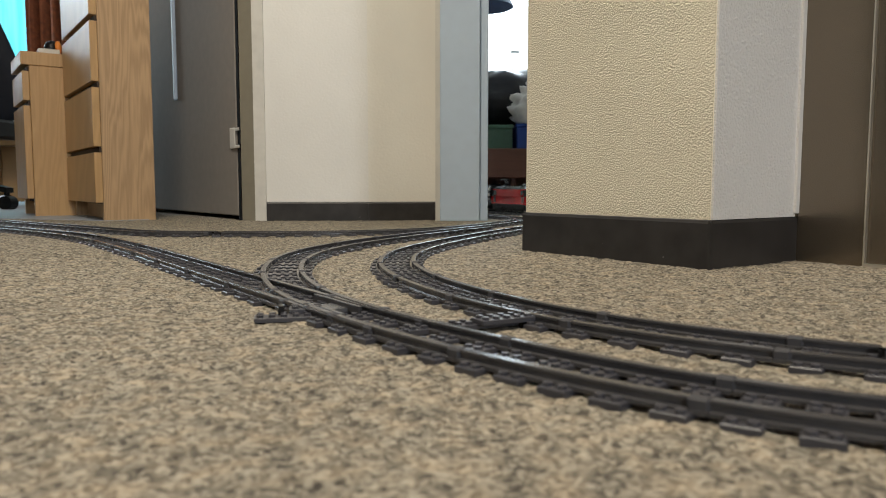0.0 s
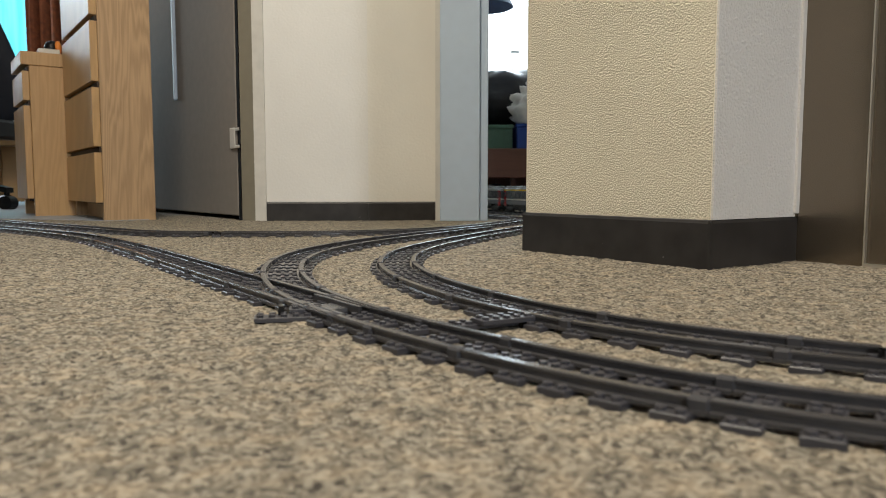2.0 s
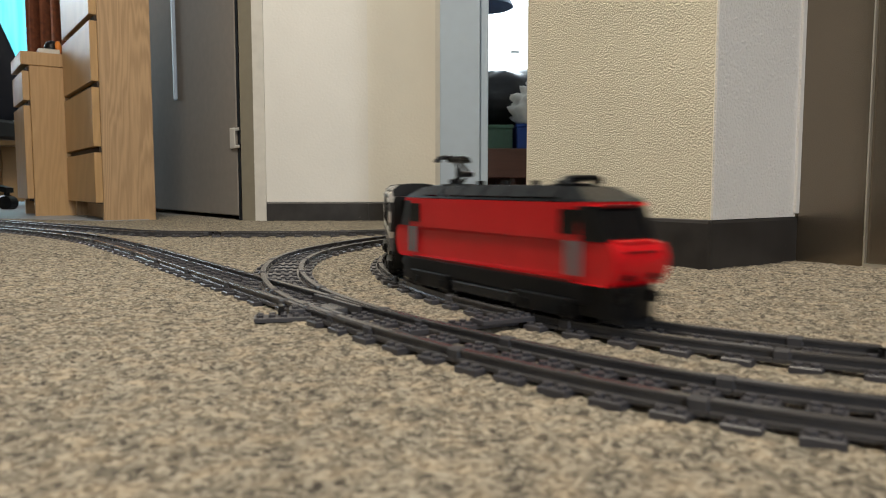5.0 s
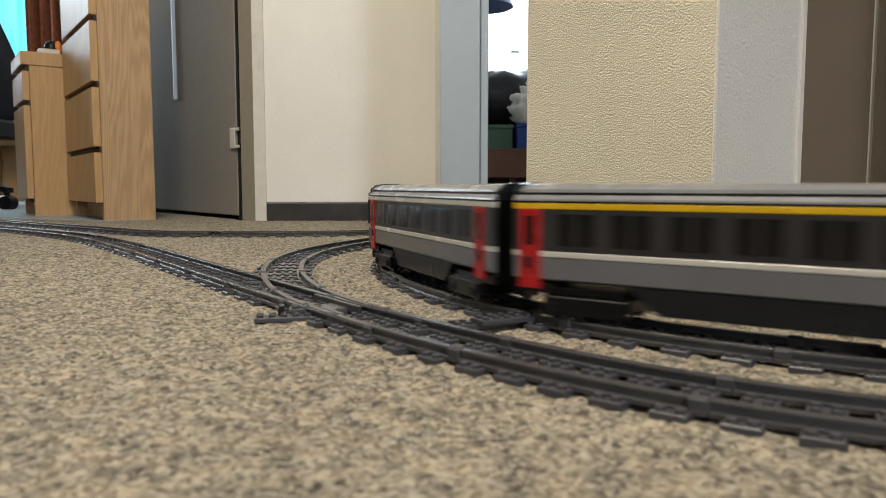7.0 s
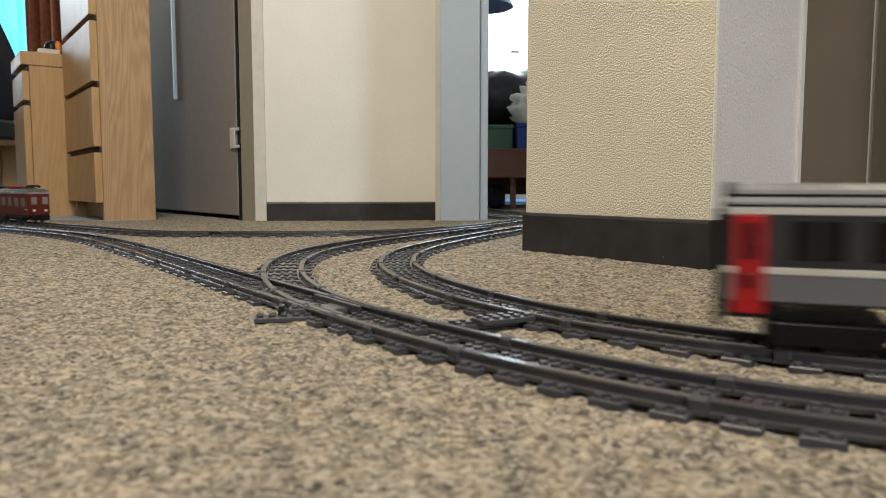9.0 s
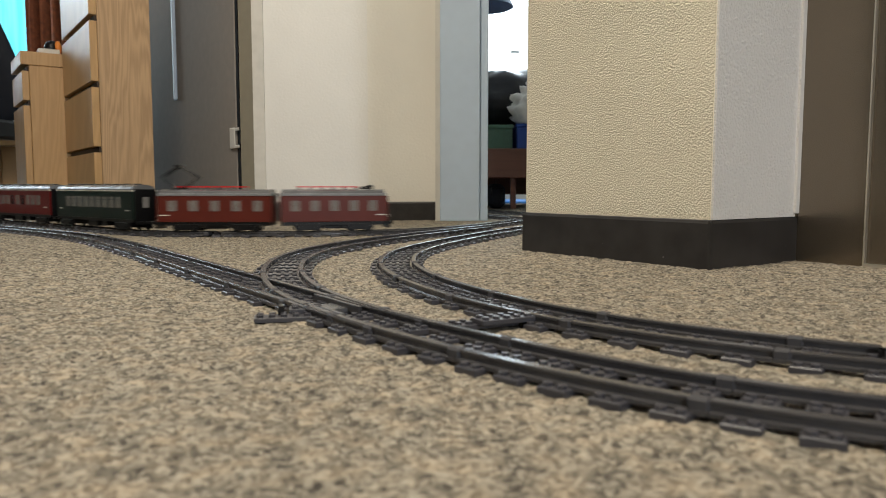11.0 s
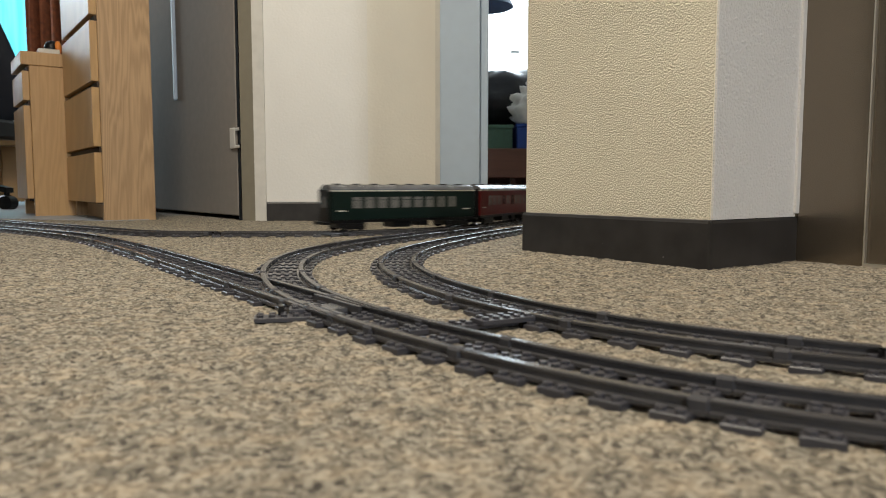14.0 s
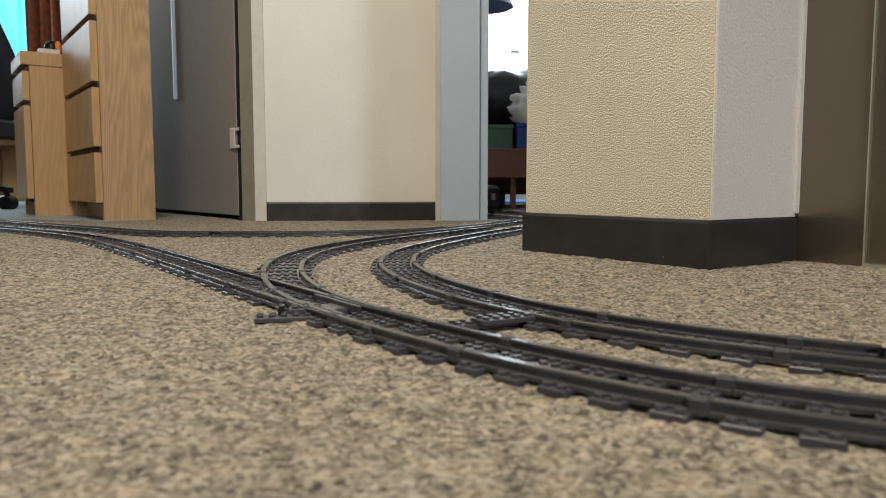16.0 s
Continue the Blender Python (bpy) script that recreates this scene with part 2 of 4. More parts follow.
def cyl(bm, c, r, h, n=10, axis="z", r2=None):
    m = Matrix.Translation(c)
    if axis == "y":
        m = m @ Matrix.Rotation(radians(90), 4, "X")
    elif axis == "x":
        m = m @ Matrix.Rotation(radians(90), 4, "Y")
    bmesh.ops.create_cone(bm, cap_ends=True, segments=n, radius1=r, radius2=r if r2 is None else r2, depth=h, matrix=m)
    return bm


def prism(bm, outline, y0, y1):
    """A solid with the outline (x, z) from y0 to y1."""
    a = [bm.verts.new((x, y0, z)) for x, z in outline]
    b = [bm.verts.new((x, y1, z)) for x, z in outline]
    bm.faces.new(a)
    bm.faces.new(b[::-1])
    for i in range(len(a)):
        j = (i + 1) % len(a)
        bm.faces.new((a[j], a[i], b[i], b[j]))
    bmesh.ops.recalc_face_normals(bm, faces=bm.faces[:])
    return bm


def extrude_x(bm, outline, x0, x1):
    """A solid with the outline (y, z) from x0 to x1."""
    a = [bm.verts.new((x0, y, z)) for y, z in outline]
    b = [bm.verts.new((x1, y, z)) for y, z in outline]
    bm.faces.new(a)
    bm.faces.new(b[::-1])
    for i in range(len(a)):
        j = (i + 1) % len(a)
        bm.faces.new((a[j], a[i], b[i], b[j]))
    bmesh.ops.recalc_face_normals(bm, faces=bm.faces[:])
    return bm


def upright(bm, plan, z0, z1):
    """A solid with the plan (x, y) from z0 to z1."""
    a = [bm.verts.new((x, y, z0)) for x, y in plan]
    b = [bm.verts.new((x, y, z1)) for x, y in plan]
    bm.faces.new(a[::-1])
    bm.faces.new(b)
    for i in range(len(a)):
        j = (i + 1) % len(a)
        bm.faces.new((a[i], a[j], b[j], b[i]))
    bmesh.ops.recalc_face_normals(bm, faces=bm.faces[:])
    return bm


def tube(bm, pts, r, n=6):
    """A round bar through the points."""
    rings = []
    for i, p in enumerate(pts):
        p = Vector(p)
        d = (Vector(pts[min(i + 1, len(pts) - 1)]) - Vector(pts[max(i - 1, 0)])).normalized()
        q = d.to_track_quat("Z", "Y")
        rings.append([bm.verts.new(p + q @ Vector((r * math.cos(k * math.tau / n), r * math.sin(k * math.tau / n), 0))) for k in range(n)])
    for a, b in zip(rings, rings[1:]):
        for k in range(n):
            bm.faces.new((a[k], a[(k + 1) % n], b[(k + 1) % n], b[k]))
    bm.faces.new(rings[0][::-1])
    bm.faces.new(rings[-1])
    return bm


def mesh_of(name, bm, mat, smooth=False):
    me = bpy.data.meshes.new(name)
    bm.to_mesh(me)
    bm.free()
    me.materials.append(mat)
    if smooth:
        for p in me.polygons:
            p.use_smooth = True
    return me


def part(name, bm, mat, parent=None, label="", smooth=False):
    ob = new(name, mesh_of(name, bm, mat, smooth))
    ob.parent = parent
    if label:
        tagged(ob, label)
    return ob


def shared(name, me, parent, m=None, label=""):
    ob = new(name, me)
    ob.parent = parent
    if m is not None:
        ob.matrix_basis = m
    if label:
        tagged(ob, label)
    return ob


def thing(name, label, category, group="", m=None):
    ob = tagged(new(name), label, category, group)
    ob.empty_display_size = 0.05
    if m is not None:
        ob.matrix_basis = m
    return ob


B = bmesh.new

# ---------------------------------------------------------------- plan
E1 = Vector((0.582, -0.813))
E2 = Vector((0.813, 0.582))
A_ = Vector((0.121, 1.072))      # pillar corners
B_ = Vector((0.299, 0.823))
C_ = Vector((0.442, 0.925))
SK = 0.0562                      # skirting height
RAIL_Z = 0.0096
PITCH = 0.1256                   # one track piece


def chain(x, y, deg, pieces, step=0.0105):
    """Points and headings along track pieces of (length, turn in degrees)."""
    a = radians(deg)
    pts = [(x, y, a)]
    for length, turn in pieces:
        n = max(1, round(length / step))
        for _ in range(n):
            a += radians(turn) / n / 2
            x, y = x + length / n * math.cos(a), y + length / n * math.sin(a)
            a += radians(turn) / n / 2
            pts.append((x, y, a))
    return pts


def back(pts):
    return [(x, y, a + math.pi) for x, y, a in pts[::-1]]


class Line:
    """A track's centre line by its length."""

    def __init__(self, pts):
        self.pts = pts
        self.s = [0.0]
        for p, q in zip(pts, pts[1:]):
            self.s.append(self.s[-1] + math.hypot(q[0] - p[0], q[1] - p[1]))
        self.total = self.s[-1]

    def at(self, s):
        if s <= 0 or s >= self.total:
            x, y, a = self.pts[0] if s <= 0 else self.pts[-1]
            d = s if s <= 0 else s - self.total
            return x + d * math.cos(a), y + d * math.sin(a), a
        i = int(np.searchsorted(self.s, s)) - 1
        i = max(0, min(i, len(self.s) - 2))
        u = (s - self.s[i]) / (self.s[i + 1] - self.s[i])
        p, q = self.pts[i], self.pts[i + 1]
        return p[0] + u * (q[0] - p[0]), p[1] + u * (q[1] - p[1]), p[2] + u * (q[2] - p[2])


FAR_LEG = [(0.21, 4), (0.25, 24), (0.35, 20), (0.4, 5), (2.2, 0)]
NEAR_LEG = [(0.13, 14), (0.25, 19), (2.6, 0)]
inner = chain(0.2292, 0.3656, 151.2, [(PITCH, t) for t in (-14.0, -15.4, -10.6, -9.9, -12.8, -12.2, -6.5, -2.6, -1.3, -1.3, -1.3)])
far_end = inner[-1]
inner_far = chain(far_end[0], far_end[1], math.degrees(far_end[2]), FAR_LEG)
inner_near = chain(0.2292, 0.3656, 151.2 - 180, NEAR_LEG)
INNER = Line(back(inner_far)[:-1] + back(inner) + inner_near[1:])
INNER_ZERO = Line(inner_far).total + 0.135          # length before the bend

outer = chain(0.181, 0.2666, 155.9, [(PITCH, t) for t in (-19.2, -8.1, -6.6, -12.6, -8.3, -10.5, -12.6, -9.1, -4.6, -2.6, -2.0)] + [(0.1, 3)])
outer_near = chain(0.181, 0.2666, 155.9 - 180, [(0.13, 16), (0.25, 8), (2.6, 0)])
OUTER = Line(back(outer_near)[:-1] + outer)
fork = outer[24]
THROUGH = Line(chain(fork[0], fork[1], math.degrees(fork[2]), [(PITCH, -4), (PITCH, 0), (PITCH, 0), (PITCH, 0), (PITCH, 0), (0.30, 3), (0.15, 6), (0.16, 7), (1.2, 2), (1.6, 0)]))

cross_left = chain(-0.42, 1.375, 180, [(0.02, 0), (0.10, -20), (0.10, -21), (0.3, 2), (1.1, 4), (2.4, 0)])
cross_right = chain(-0.42, 1.375, 0, [(0.09, 0), (0.166, 21), (0.166, 21), (0.166, 21), (0.25, 1), (0.14, 34), (0.25, 24), (0.4, 3), (2.2, 0)])
CROSS = Line(back(cross_left)[:-1] + cross_right)
CROSS_ZERO = Line(cross_left).total


# ---------------------------------------------------------------- setting
def setting(name, bm, mat, label, parent=None):
    return tagged(part(name, bm, mat, parent), label, kind="structure")


def slab(p, q, thick, z0, z1, side=1):
    """A wall from p to q that is thick to its left (side 1) or right (-1)."""
    p, q = Vector(p), Vector(q)
    d = (q - p).normalized()
    n = Vector((-d.y, d.x)) * thick * side
    return upright(B(), [p, q, q + n, p + n], z0, z1)


def carpet():
    fine = 0.0030
    xs = np.concatenate([np.arange(-9, -1.5, 0.5), np.arange(-1.5, -0.5, 0.006), np.arange(-0.5, 0.75, fine), np.arange(0.75, 1.2, 0.02), np.arange(1.2, 7.1, 0.6)])
    ys = np.concatenate([np.arange(-4, 0.1, 0.4), np.arange(0.1, 1.15, fine), np.arange(1.15, 2.3, 0.006), np.arange(2.3, 8.5, 0.6)])
    X, Y = np.meshgrid(xs, ys)
    rng = np.random.default_rng(4)

    def smooth_noise(cell):
        gx, gy = int(2.9 / cell) + 4, int(2.9 / cell) + 4
        g = rng.random((gy, gx))
        u = np.clip((X + 1.6) / cell, 0, gx - 2.001)
        v = np.clip((Y + 0.2) / cell, 0, gy - 2.001)
        i, j = u.astype(int), v.astype(int)
        fu, fv = u - i, v - j
        fu, fv = fu * fu * (3 - 2 * fu), fv * fv * (3 - 2 * fv)
        return (g[j, i] * (1 - fu) + g[j, i + 1] * fu) * (1 - fv) + (g[j + 1, i] * (1 - fu) + g[j + 1, i + 1] * fu) * fv

    Z = 0.0022 * (smooth_noise(0.0046) - 0.5) + 0.0010 * (smooth_noise(0.016) - 0.5) + 0.0009 * (rng.random(X.shape) - 0.5)
    pile = (X > -1.5) & (X < 0.745) & (Y > 0.1) & (Y < 2.3)
    Z = np.where(pile, Z, 0.0006 * (rng.random(X.shape) - 0.5)) + 0.0005
    nx, ny = len(xs), len(ys)
    me = bpy.data.meshes.new("floor")
    idx = (np.arange(ny - 1)[:, None] * nx + np.arange(nx - 1)[None, :]).ravel()
    faces = np.stack([idx, idx + 1, idx + nx + 1, idx + nx], 1)
    me.vertices.add(nx * ny)
    me.vertices.foreach_set("co", np.stack([X, Y, Z], -1).astype(np.float32).ravel())
    me.loops.add(faces.size)
    me.loops.foreach_set("vertex_index", faces.ravel().astype(np.int32))
    me.polygons.add(len(faces))
    me.polygons.foreach_set("loop_start", np.arange(0, faces.size, 4, dtype=np.int32))
    me.update(calc_edges=True)
    me.materials.append(CARPET)
    for p in me.polygons:
        p.use_smooth = True
    tagged(new("floor", me), "speckled beige and brown loop-pile carpet floor", kind="structure")


carpet()
setting("ceiling", box(B(), -9, 7, -4, 8, CEIL, CEIL + 0.1), CEIL_PAINT, "plain white painted ceiling")

# pillar with rough plaster, its lighter return and the steel portal beside it
D_ = A_ + E2 * 0.16
C2 = C_ + E2 * 0.55
pillar = setting("wall_pillar", upright(B(), [A_, B_, B_ + E2 * 0.004, C_, C2, D_], SK, CEIL), ROUGH_PLASTER, "cream pillar of coarse stippled plaster")
# This face takes a whiter base colour than the pillar's cream face.
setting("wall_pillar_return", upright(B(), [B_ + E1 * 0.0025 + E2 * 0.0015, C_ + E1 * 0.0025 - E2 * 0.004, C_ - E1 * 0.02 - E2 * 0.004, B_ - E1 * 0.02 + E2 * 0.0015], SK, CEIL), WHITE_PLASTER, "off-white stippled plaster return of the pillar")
setting("wall_pillar_base", upright(B(), [A_ + E2 * 0.003 + E1 * 0.003, B_ - E1 * 0.003 + E2 * 0.003, C_ - E1 * 0.003, C2, D_], -0.01, SK), SKIRTING, "dark base of the pillar behind the skirting")


def skirting(p, q, out, label, z1=SK):
    """A skirting strip from p to q that stands out to its right, with a rounded top."""
    p, q = Vector(p), Vector(q)
    length = (q - p).length
    bm = B()
    extrude_x(bm, [(0, -0.004), (-out, -0.004), (-out, z1 - 0.004), (-out * 0.6, z1 - 0.001), (0, z1)], 0, length)
    d = (q - p).normalized()
    ob = setting("baseboard", bm, SKIRTING, label)
    ob.matrix_world = pose(p.x, p.y, 0, 0, 0, math.degrees(math.atan2(d.y, d.x)))
    return ob


skirting(A_ - E1 * 0.003, B_ + E1 * 0.004, 0.004, "dark vinyl skirting wrapped round the pillar")
skirting(B_ - E2 * 0.004, C_, 0.004, "dark vinyl skirting wrapped round the pillar")
skirting(A_ + E2 * 0.16, A_ - E2 * 0.002, 0.004, "dark vinyl skirting wrapped round the pillar")

# steel portal: jamb, bright edge, recessed leaf
P0 = C_ + E1 * 0.001
setting("trim", upright(B(), [C_ - E2 * 0.0075, C_ - E2 * 0.0075 + E1 * 0.006, C_ + E1 * 0.006, C_], SK + 0.004, CEIL), WHITE_PLASTER, "white plaster corner bead")
setting("door_2", upright(B(), [P0, P0 + E1 * 0.084, P0 + E1 * 0.084 + E2 * 0.5, P0 + E2 * 0.5], -0.004, CEIL), METAL_BROWN, "bronze brushed steel portal beside the pillar")
setting("trim", upright(B(), [P0 + E1 * 0.084 - E2 * 0.002, P0 + E1 * 0.0858 - E2 * 0.002, P0 + E1 * 0.0858 + E2 * 0.05, P0 + E1 * 0.084 + E2 * 0.05], 0.0, CEIL), METAL_EDGE, "bright edge strip of the steel portal")
setting("door_3", upright(B(), [P0 + E1 * 0.0858 + E2 * 0.004, P0 + E1 * 0.34 + E2 * 0.004, P0 + E1 * 0.34 + E2 * 0.5, P0 + E1 * 0.0858 + E2 * 0.5], 0.004, CEIL), METAL_BROWN, "bronze brushed steel door leaf")
setting("threshold", upright(B(), [P0 + E1 * 0.0858 - E2 * 0.004, P0 + E1 * 0.34 - E2 * 0.004, P0 + E1 * 0.34 + E2 * 0.0035, P0 + E1 * 0.0858 + E2 * 0.0035], -0.004, 0.004), METAL_EDGE, "pale metal threshold strip")
setting("wall_right", slab(P0 + E1 * 0.2 + E2 * 0.5, P0 + E1 * 0.2 + E2 * 7.0, 0.2, 0, CEIL), WALL_PAINT, "plain painted wall")

# back wall between the two doorways: two faces that meet in a blunt corner
W0, W1, W2 = Vector((-0.476, 1.990)), Vector((-0.203, 2.008)), Vector((-0.020, 2.030))
setting("wall_back", upright(B(), [W0, W1, W1 + Vector((0, 0.12)), W0 + Vector((0, 0.12))], 0, CEIL), WALL_PAINT, "smooth off-white painted wall between two doorways")
# Yellower colour stands in for warm light on this face.
setting("wall_back_return", upright(B(), [W1, W2, W2 + Vector((0, 0.12)), W1 + Vector((0, 0.12))], 0, CEIL), WARM_LIT_PAINT, "smooth painted wall between two doorways, warm light in its colour")
skirting(W0, W1, 0.004, "dark vinyl skirting on the back wall", 0.0518)
skirting(W1, W2, 0.004, "dark vinyl skirting on the back wall", 0.0518)

# frame of the doorway to the far room
setting("trim", box(B(), -0.0205, -0.008, 1.985, 2.12, 0, CEIL), FRAME_LIGHT, "cream edge strip of the door frame")
setting("door_frame", box(B(), -0.008, 0.098, 1.978, 2.14, 0, CEIL, 0.002), FRAME_GREY, "grey-blue painted steel door frame")
setting("door_frame_rebate", box(B(), 0.0985, 0.121, 1.992, 2.14, 0, CEIL, 0.002), FRAME_GREY, "grey-blue painted door frame rebate")
setting("wall_far_room", box(B(), 1.05, 7, 1.98, 2.14, 0, CEIL), WALL_PAINT, "plain painted wall")
setting("lintel", box(B(), 0.121, 1.05, 1.98, 2.14, 2.05, CEIL), WALL_PAINT, "plain wall above the doorway")

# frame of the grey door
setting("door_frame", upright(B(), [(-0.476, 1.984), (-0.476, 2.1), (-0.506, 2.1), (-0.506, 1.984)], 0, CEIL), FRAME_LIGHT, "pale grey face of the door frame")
setting("door_frame_jamb", upright(B(), [(-0.506, 1.988), (-0.506, 2.1), (-0.560, 2.1), (-0.548, 2.010)], 0, CEIL), FRAME_OLIVE, "door jamb in a darker olive grey than the frame face")

# grey door in the wall that runs off to the window
dd = Vector((-0.60, 0.80))
H0 = Vector((-0.5695, 2.0475))
door = tagged(new("door_1"), "grey painted door with a long pale pull handle", kind="structure")
ang = math.degrees(math.atan2(dd.y, dd.x))
door.matrix_basis = pose(H0.x, H0.y, 0, 0, 0, ang)
part("door_leaf", box(B(), 0.0, 0.86, -0.04, 0.0, 0.012, 2.05, 0.003), DOOR_GREY, door)
part("handle", box(B(), 0.500, 0.514, 0.0005, 0.012, 0.376, 1.30, 0.003), FRAME_GREY, door, "pale grey pull handle")
hinge = part("hinge", box(B(), 0.004, 0.040, 0.0005, 0.005, 0.198, 0.256, 0.002), FRAME_LIGHT, door, "pale plastic hinge")
for z in (0.203, 0.250):
    part("hinge_arm", box(B(), -0.030, 0.0018, 0.0005, 0.005, z - 0.004, z + 0.004, 0.001), FRAME_LIGHT, hinge)
# Black strip added by the jamb; its colour carries the gap's shade.
setting("door_gap_strip", upright(B(), [H0 + Vector((0.003, -0.002)), (-0.5505, 2.0125), (-0.5605, 2.098), H0 + Vector((0.003, 0.03))], 0, CEIL), RUBBER_AND_GAP, "black strip for the shaded gap between the door and its jamb")
WL = H0 + dd * 2.2
setting("wall_left", slab(H0 + dd * 0.87, WL, 0.12, 0, CEIL, -1), WALL_PAINT, "plain painted wall of the side room")
setting("wall_left_return", box(B(), WL.x, WL.x + 0.12, WL.y + 0.075, 5.5, 0, CEIL), WALL_PAINT, "plain painted wall of the side room")
# Added sheet; its dark brown stands for the shade under and behind the door.
setting("door_gap_sheet", slab(H0 + Vector((0.10, 0.09)), H0 + dd * 0.9 + Vector((0.10, 0.09)), 0.05, 0, CEIL, -1), DARK_GAP, "added dark brown sheet for the shade behind the grey door")

# added sheet begins behind the chests; its blue-grey is daylight on the carpet
setting("floor_side_room", upright(B(), [(-0.905, 1.978), (-0.82, 2.05), (-1.60, 3.14), (-1.90, 3.83), (-1.90, 5.45), (-7.9, 5.45), (-7.9, 4.80)], -0.01, 0.0022), DAYLIT_FLOOR_GREY, "smooth blue-grey floor sheet of the side room, daylight in its colour")

# outer walls that close the place
setting("wall_west", box(B(), -8.2, -8.0, -3, 8, 0, CEIL), WALL_PAINT, "plain painted wall")
setting("wall_east", box(B(), 6.6, 6.8, -3, 8, 0, CEIL), WALL_PAINT, "plain painted wall")


def window_wall(name, x0, x1, y, wx0, wx1, wz0, wz1, label):
    w = tagged(new(name), label, kind="structure")
    for a, b, c, d in ((x0, wx0, 0, CEIL), (wx1, x1, 0, CEIL), (wx0, wx1, 0, wz0), (wx0, wx1, wz1, CEIL)):
        part("wall_piece", box(B(), a, b, y, y + 0.2, c, d), WALL_PAINT, w)
    return w


# South wall is out of view; its opening is added for the rear light.
window_wall("wall_south", -9, 7, -3.2, 1.28, 1.84, 0.40, 2.1, "plain painted wall round a narrow opening added for rear light")
window_wall("wall_north_left", -8.0, WL.x, 5.5, -5.2, -2.75, 0.62, 2.2, "white wall under and round the wide window")
window_wall("wall_north_right", WL.x + 0.12, 6.6, 5.0, -0.7, 1.7, 0.78, 2.2, "white wall under and round the far room window")


def window(name, x0, x1, y, z0, z1, glass, label):
    w = tagged(new(name), label, kind="structure")
    t = 0.05
    for a, b, c, d in ((x0, x1, z0, z0 + t), (x0, x1, z1 - t, z1), (x0, x0 + t, z0 + t, z1 - t), (x1 - t, x1, z0 + t, z1 - t)):
        part("window_frame", box(B(), a, b, y + 0.08, y + 0.14, c, d, 0.004), WHITE, w)
    part("pane", box(B(), x0 + t, x1 - t, y + 0.1, y + 0.11, z0 + t, z1 - t), glass, w)
    if glass is SKY_WHITE:
        part("window_catch", box(B(), 0.457, 0.520, y + 0.06, y + 0.075, 0.99, 1.012, 0.003), STEEL, w)
    part("window_sill", box(B(), x0 - 0.03, x1 + 0.03, y - 0.06, y + 0.07, z0 - 0.03, z0, 0.004), WHITE, w)


window("window_1", -5.2, -2.75, 5.5, 0.62, 2.2, SKY_CYAN, "wide window behind a bright cyan net curtain")
window("window_2", -0.7, 1.7, 5.0, 0.78, 2.2, SKY_WHITE, "window full of bright overcast sky")


# ---------------------------------------------------------------- toy track
def sleeper_mesh():
    bm = box(B(), -0.0078, 0.0078, -0.0305, 0.0305, -0.0008, 0.0038, 0.0005)
    for x in (-0.004, 0.004):
        for y in (-0.0268, -0.012, -0.004, 0.004, 0.012, 0.0268):
            cyl(bm, (x, y, 0.0046), 0.0024, 0.0018, 8)
    return mesh_of("sleeper", bm, SLEEPER_GREY)


def clip_mesh():
    bm = box(B(), -0.0046, 0.0046, -0.0036, 0.0036, 0.0030, 0.0101, 0.0012)
    return mesh_of("joint_clip", bm, CLIP_GREY)


SLEEPER, CLIP = sleeper_mesh(), clip_mesh()
RAIL_OUTLINE = [(-0.0048, 0.0028), (0.0048, 0.0028), (0.0048, 0.0047), (0.0020, 0.0051), (0.0018, 0.0074), (0.0026, 0.0079), (0.0026, 0.0093),
                (0.0021, 0.0096), (-0.0021, 0.0096), (-0.0026, 0.0093), (-0.0026, 0.0079), (-0.0018, 0.0074), (-0.0020, 0.0051), (-0.0048, 0.0047)]


def rail_bmesh(line, s0, s1, off, inv, n=8):
    bm = B()
    rings = []
    for i in range(n + 1):
        x, y, a = line.at(s0 + (s1 - s0) * i / n)
        nx, ny = -math.sin(a), math.cos(a)
        rings.append([bm.verts.new(inv @ Vector((x + nx * (off + u), y + ny * (off + u), z))) for u, z in RAIL_OUTLINE])
    m = len(RAIL_OUTLINE)
    for p, q in zip(rings, rings[1:]):
        for k in range(m):
            bm.faces.new((p[k], p[(k + 1) % m], q[(k + 1) % m], q[k]))
    bm.faces.new(rings[0][::-1])
    bm.faces.new(rings[-1])
    bmesh.ops.recalc_face_normals(bm, faces=bm.faces[:])
    return bm


def lay_track(line, s0, s1, label, group, sink=0.0, sleepers_from=0.0, close_until=0.0):
    n = max(1, round((s1 - s0) / PITCH))
    step = (s1 - s0) / n
    for k in range(n):
        a0, a1 = s0 + k * step, s0 + (k + 1) * step
        x, y, a = line.at((a0 + a1) / 2)
        m = pose(x, y, -sink, 0, 0, math.degrees(a))
        ob = thing("track_piece", label, "toy track", group, m)
        inv = pose(x, y, 0, 0, 0, math.degrees(a)).inverted()
        for off in (-0.019, 0.019):
            part("rail", rail_bmesh(line, a0 + 0.0003, a1 - 0.0003, off, inv), TRACK_GREY, ob)
        count = 5 if a0 < close_until else 4
        for j in range(count):
            sj = a0 + (j + 0.5) * step / count
            if sj < sleepers_from:
                continue
            px, py, pa = line.at(sj)
            shared("sleeper", SLEEPER, ob, inv @ pose(px, py, 0, 0, 0, math.degrees(pa)))
        px, py, pa = line.at(a0 + 0.004)
        for off in (-0.0195, 0.0195):
            shared("joint_clip", CLIP, ob, inv @ pose(px - math.sin(pa) * off, py + math.cos(pa) * off, 0, 0, 0, math.degrees(pa)))


TRACK_LABEL = "dark grey plastic brick track piece on studded sleepers"
lay_track(INNER, 0.6, INNER.total - 0.4, TRACK_LABEL, "inner toy railway track")
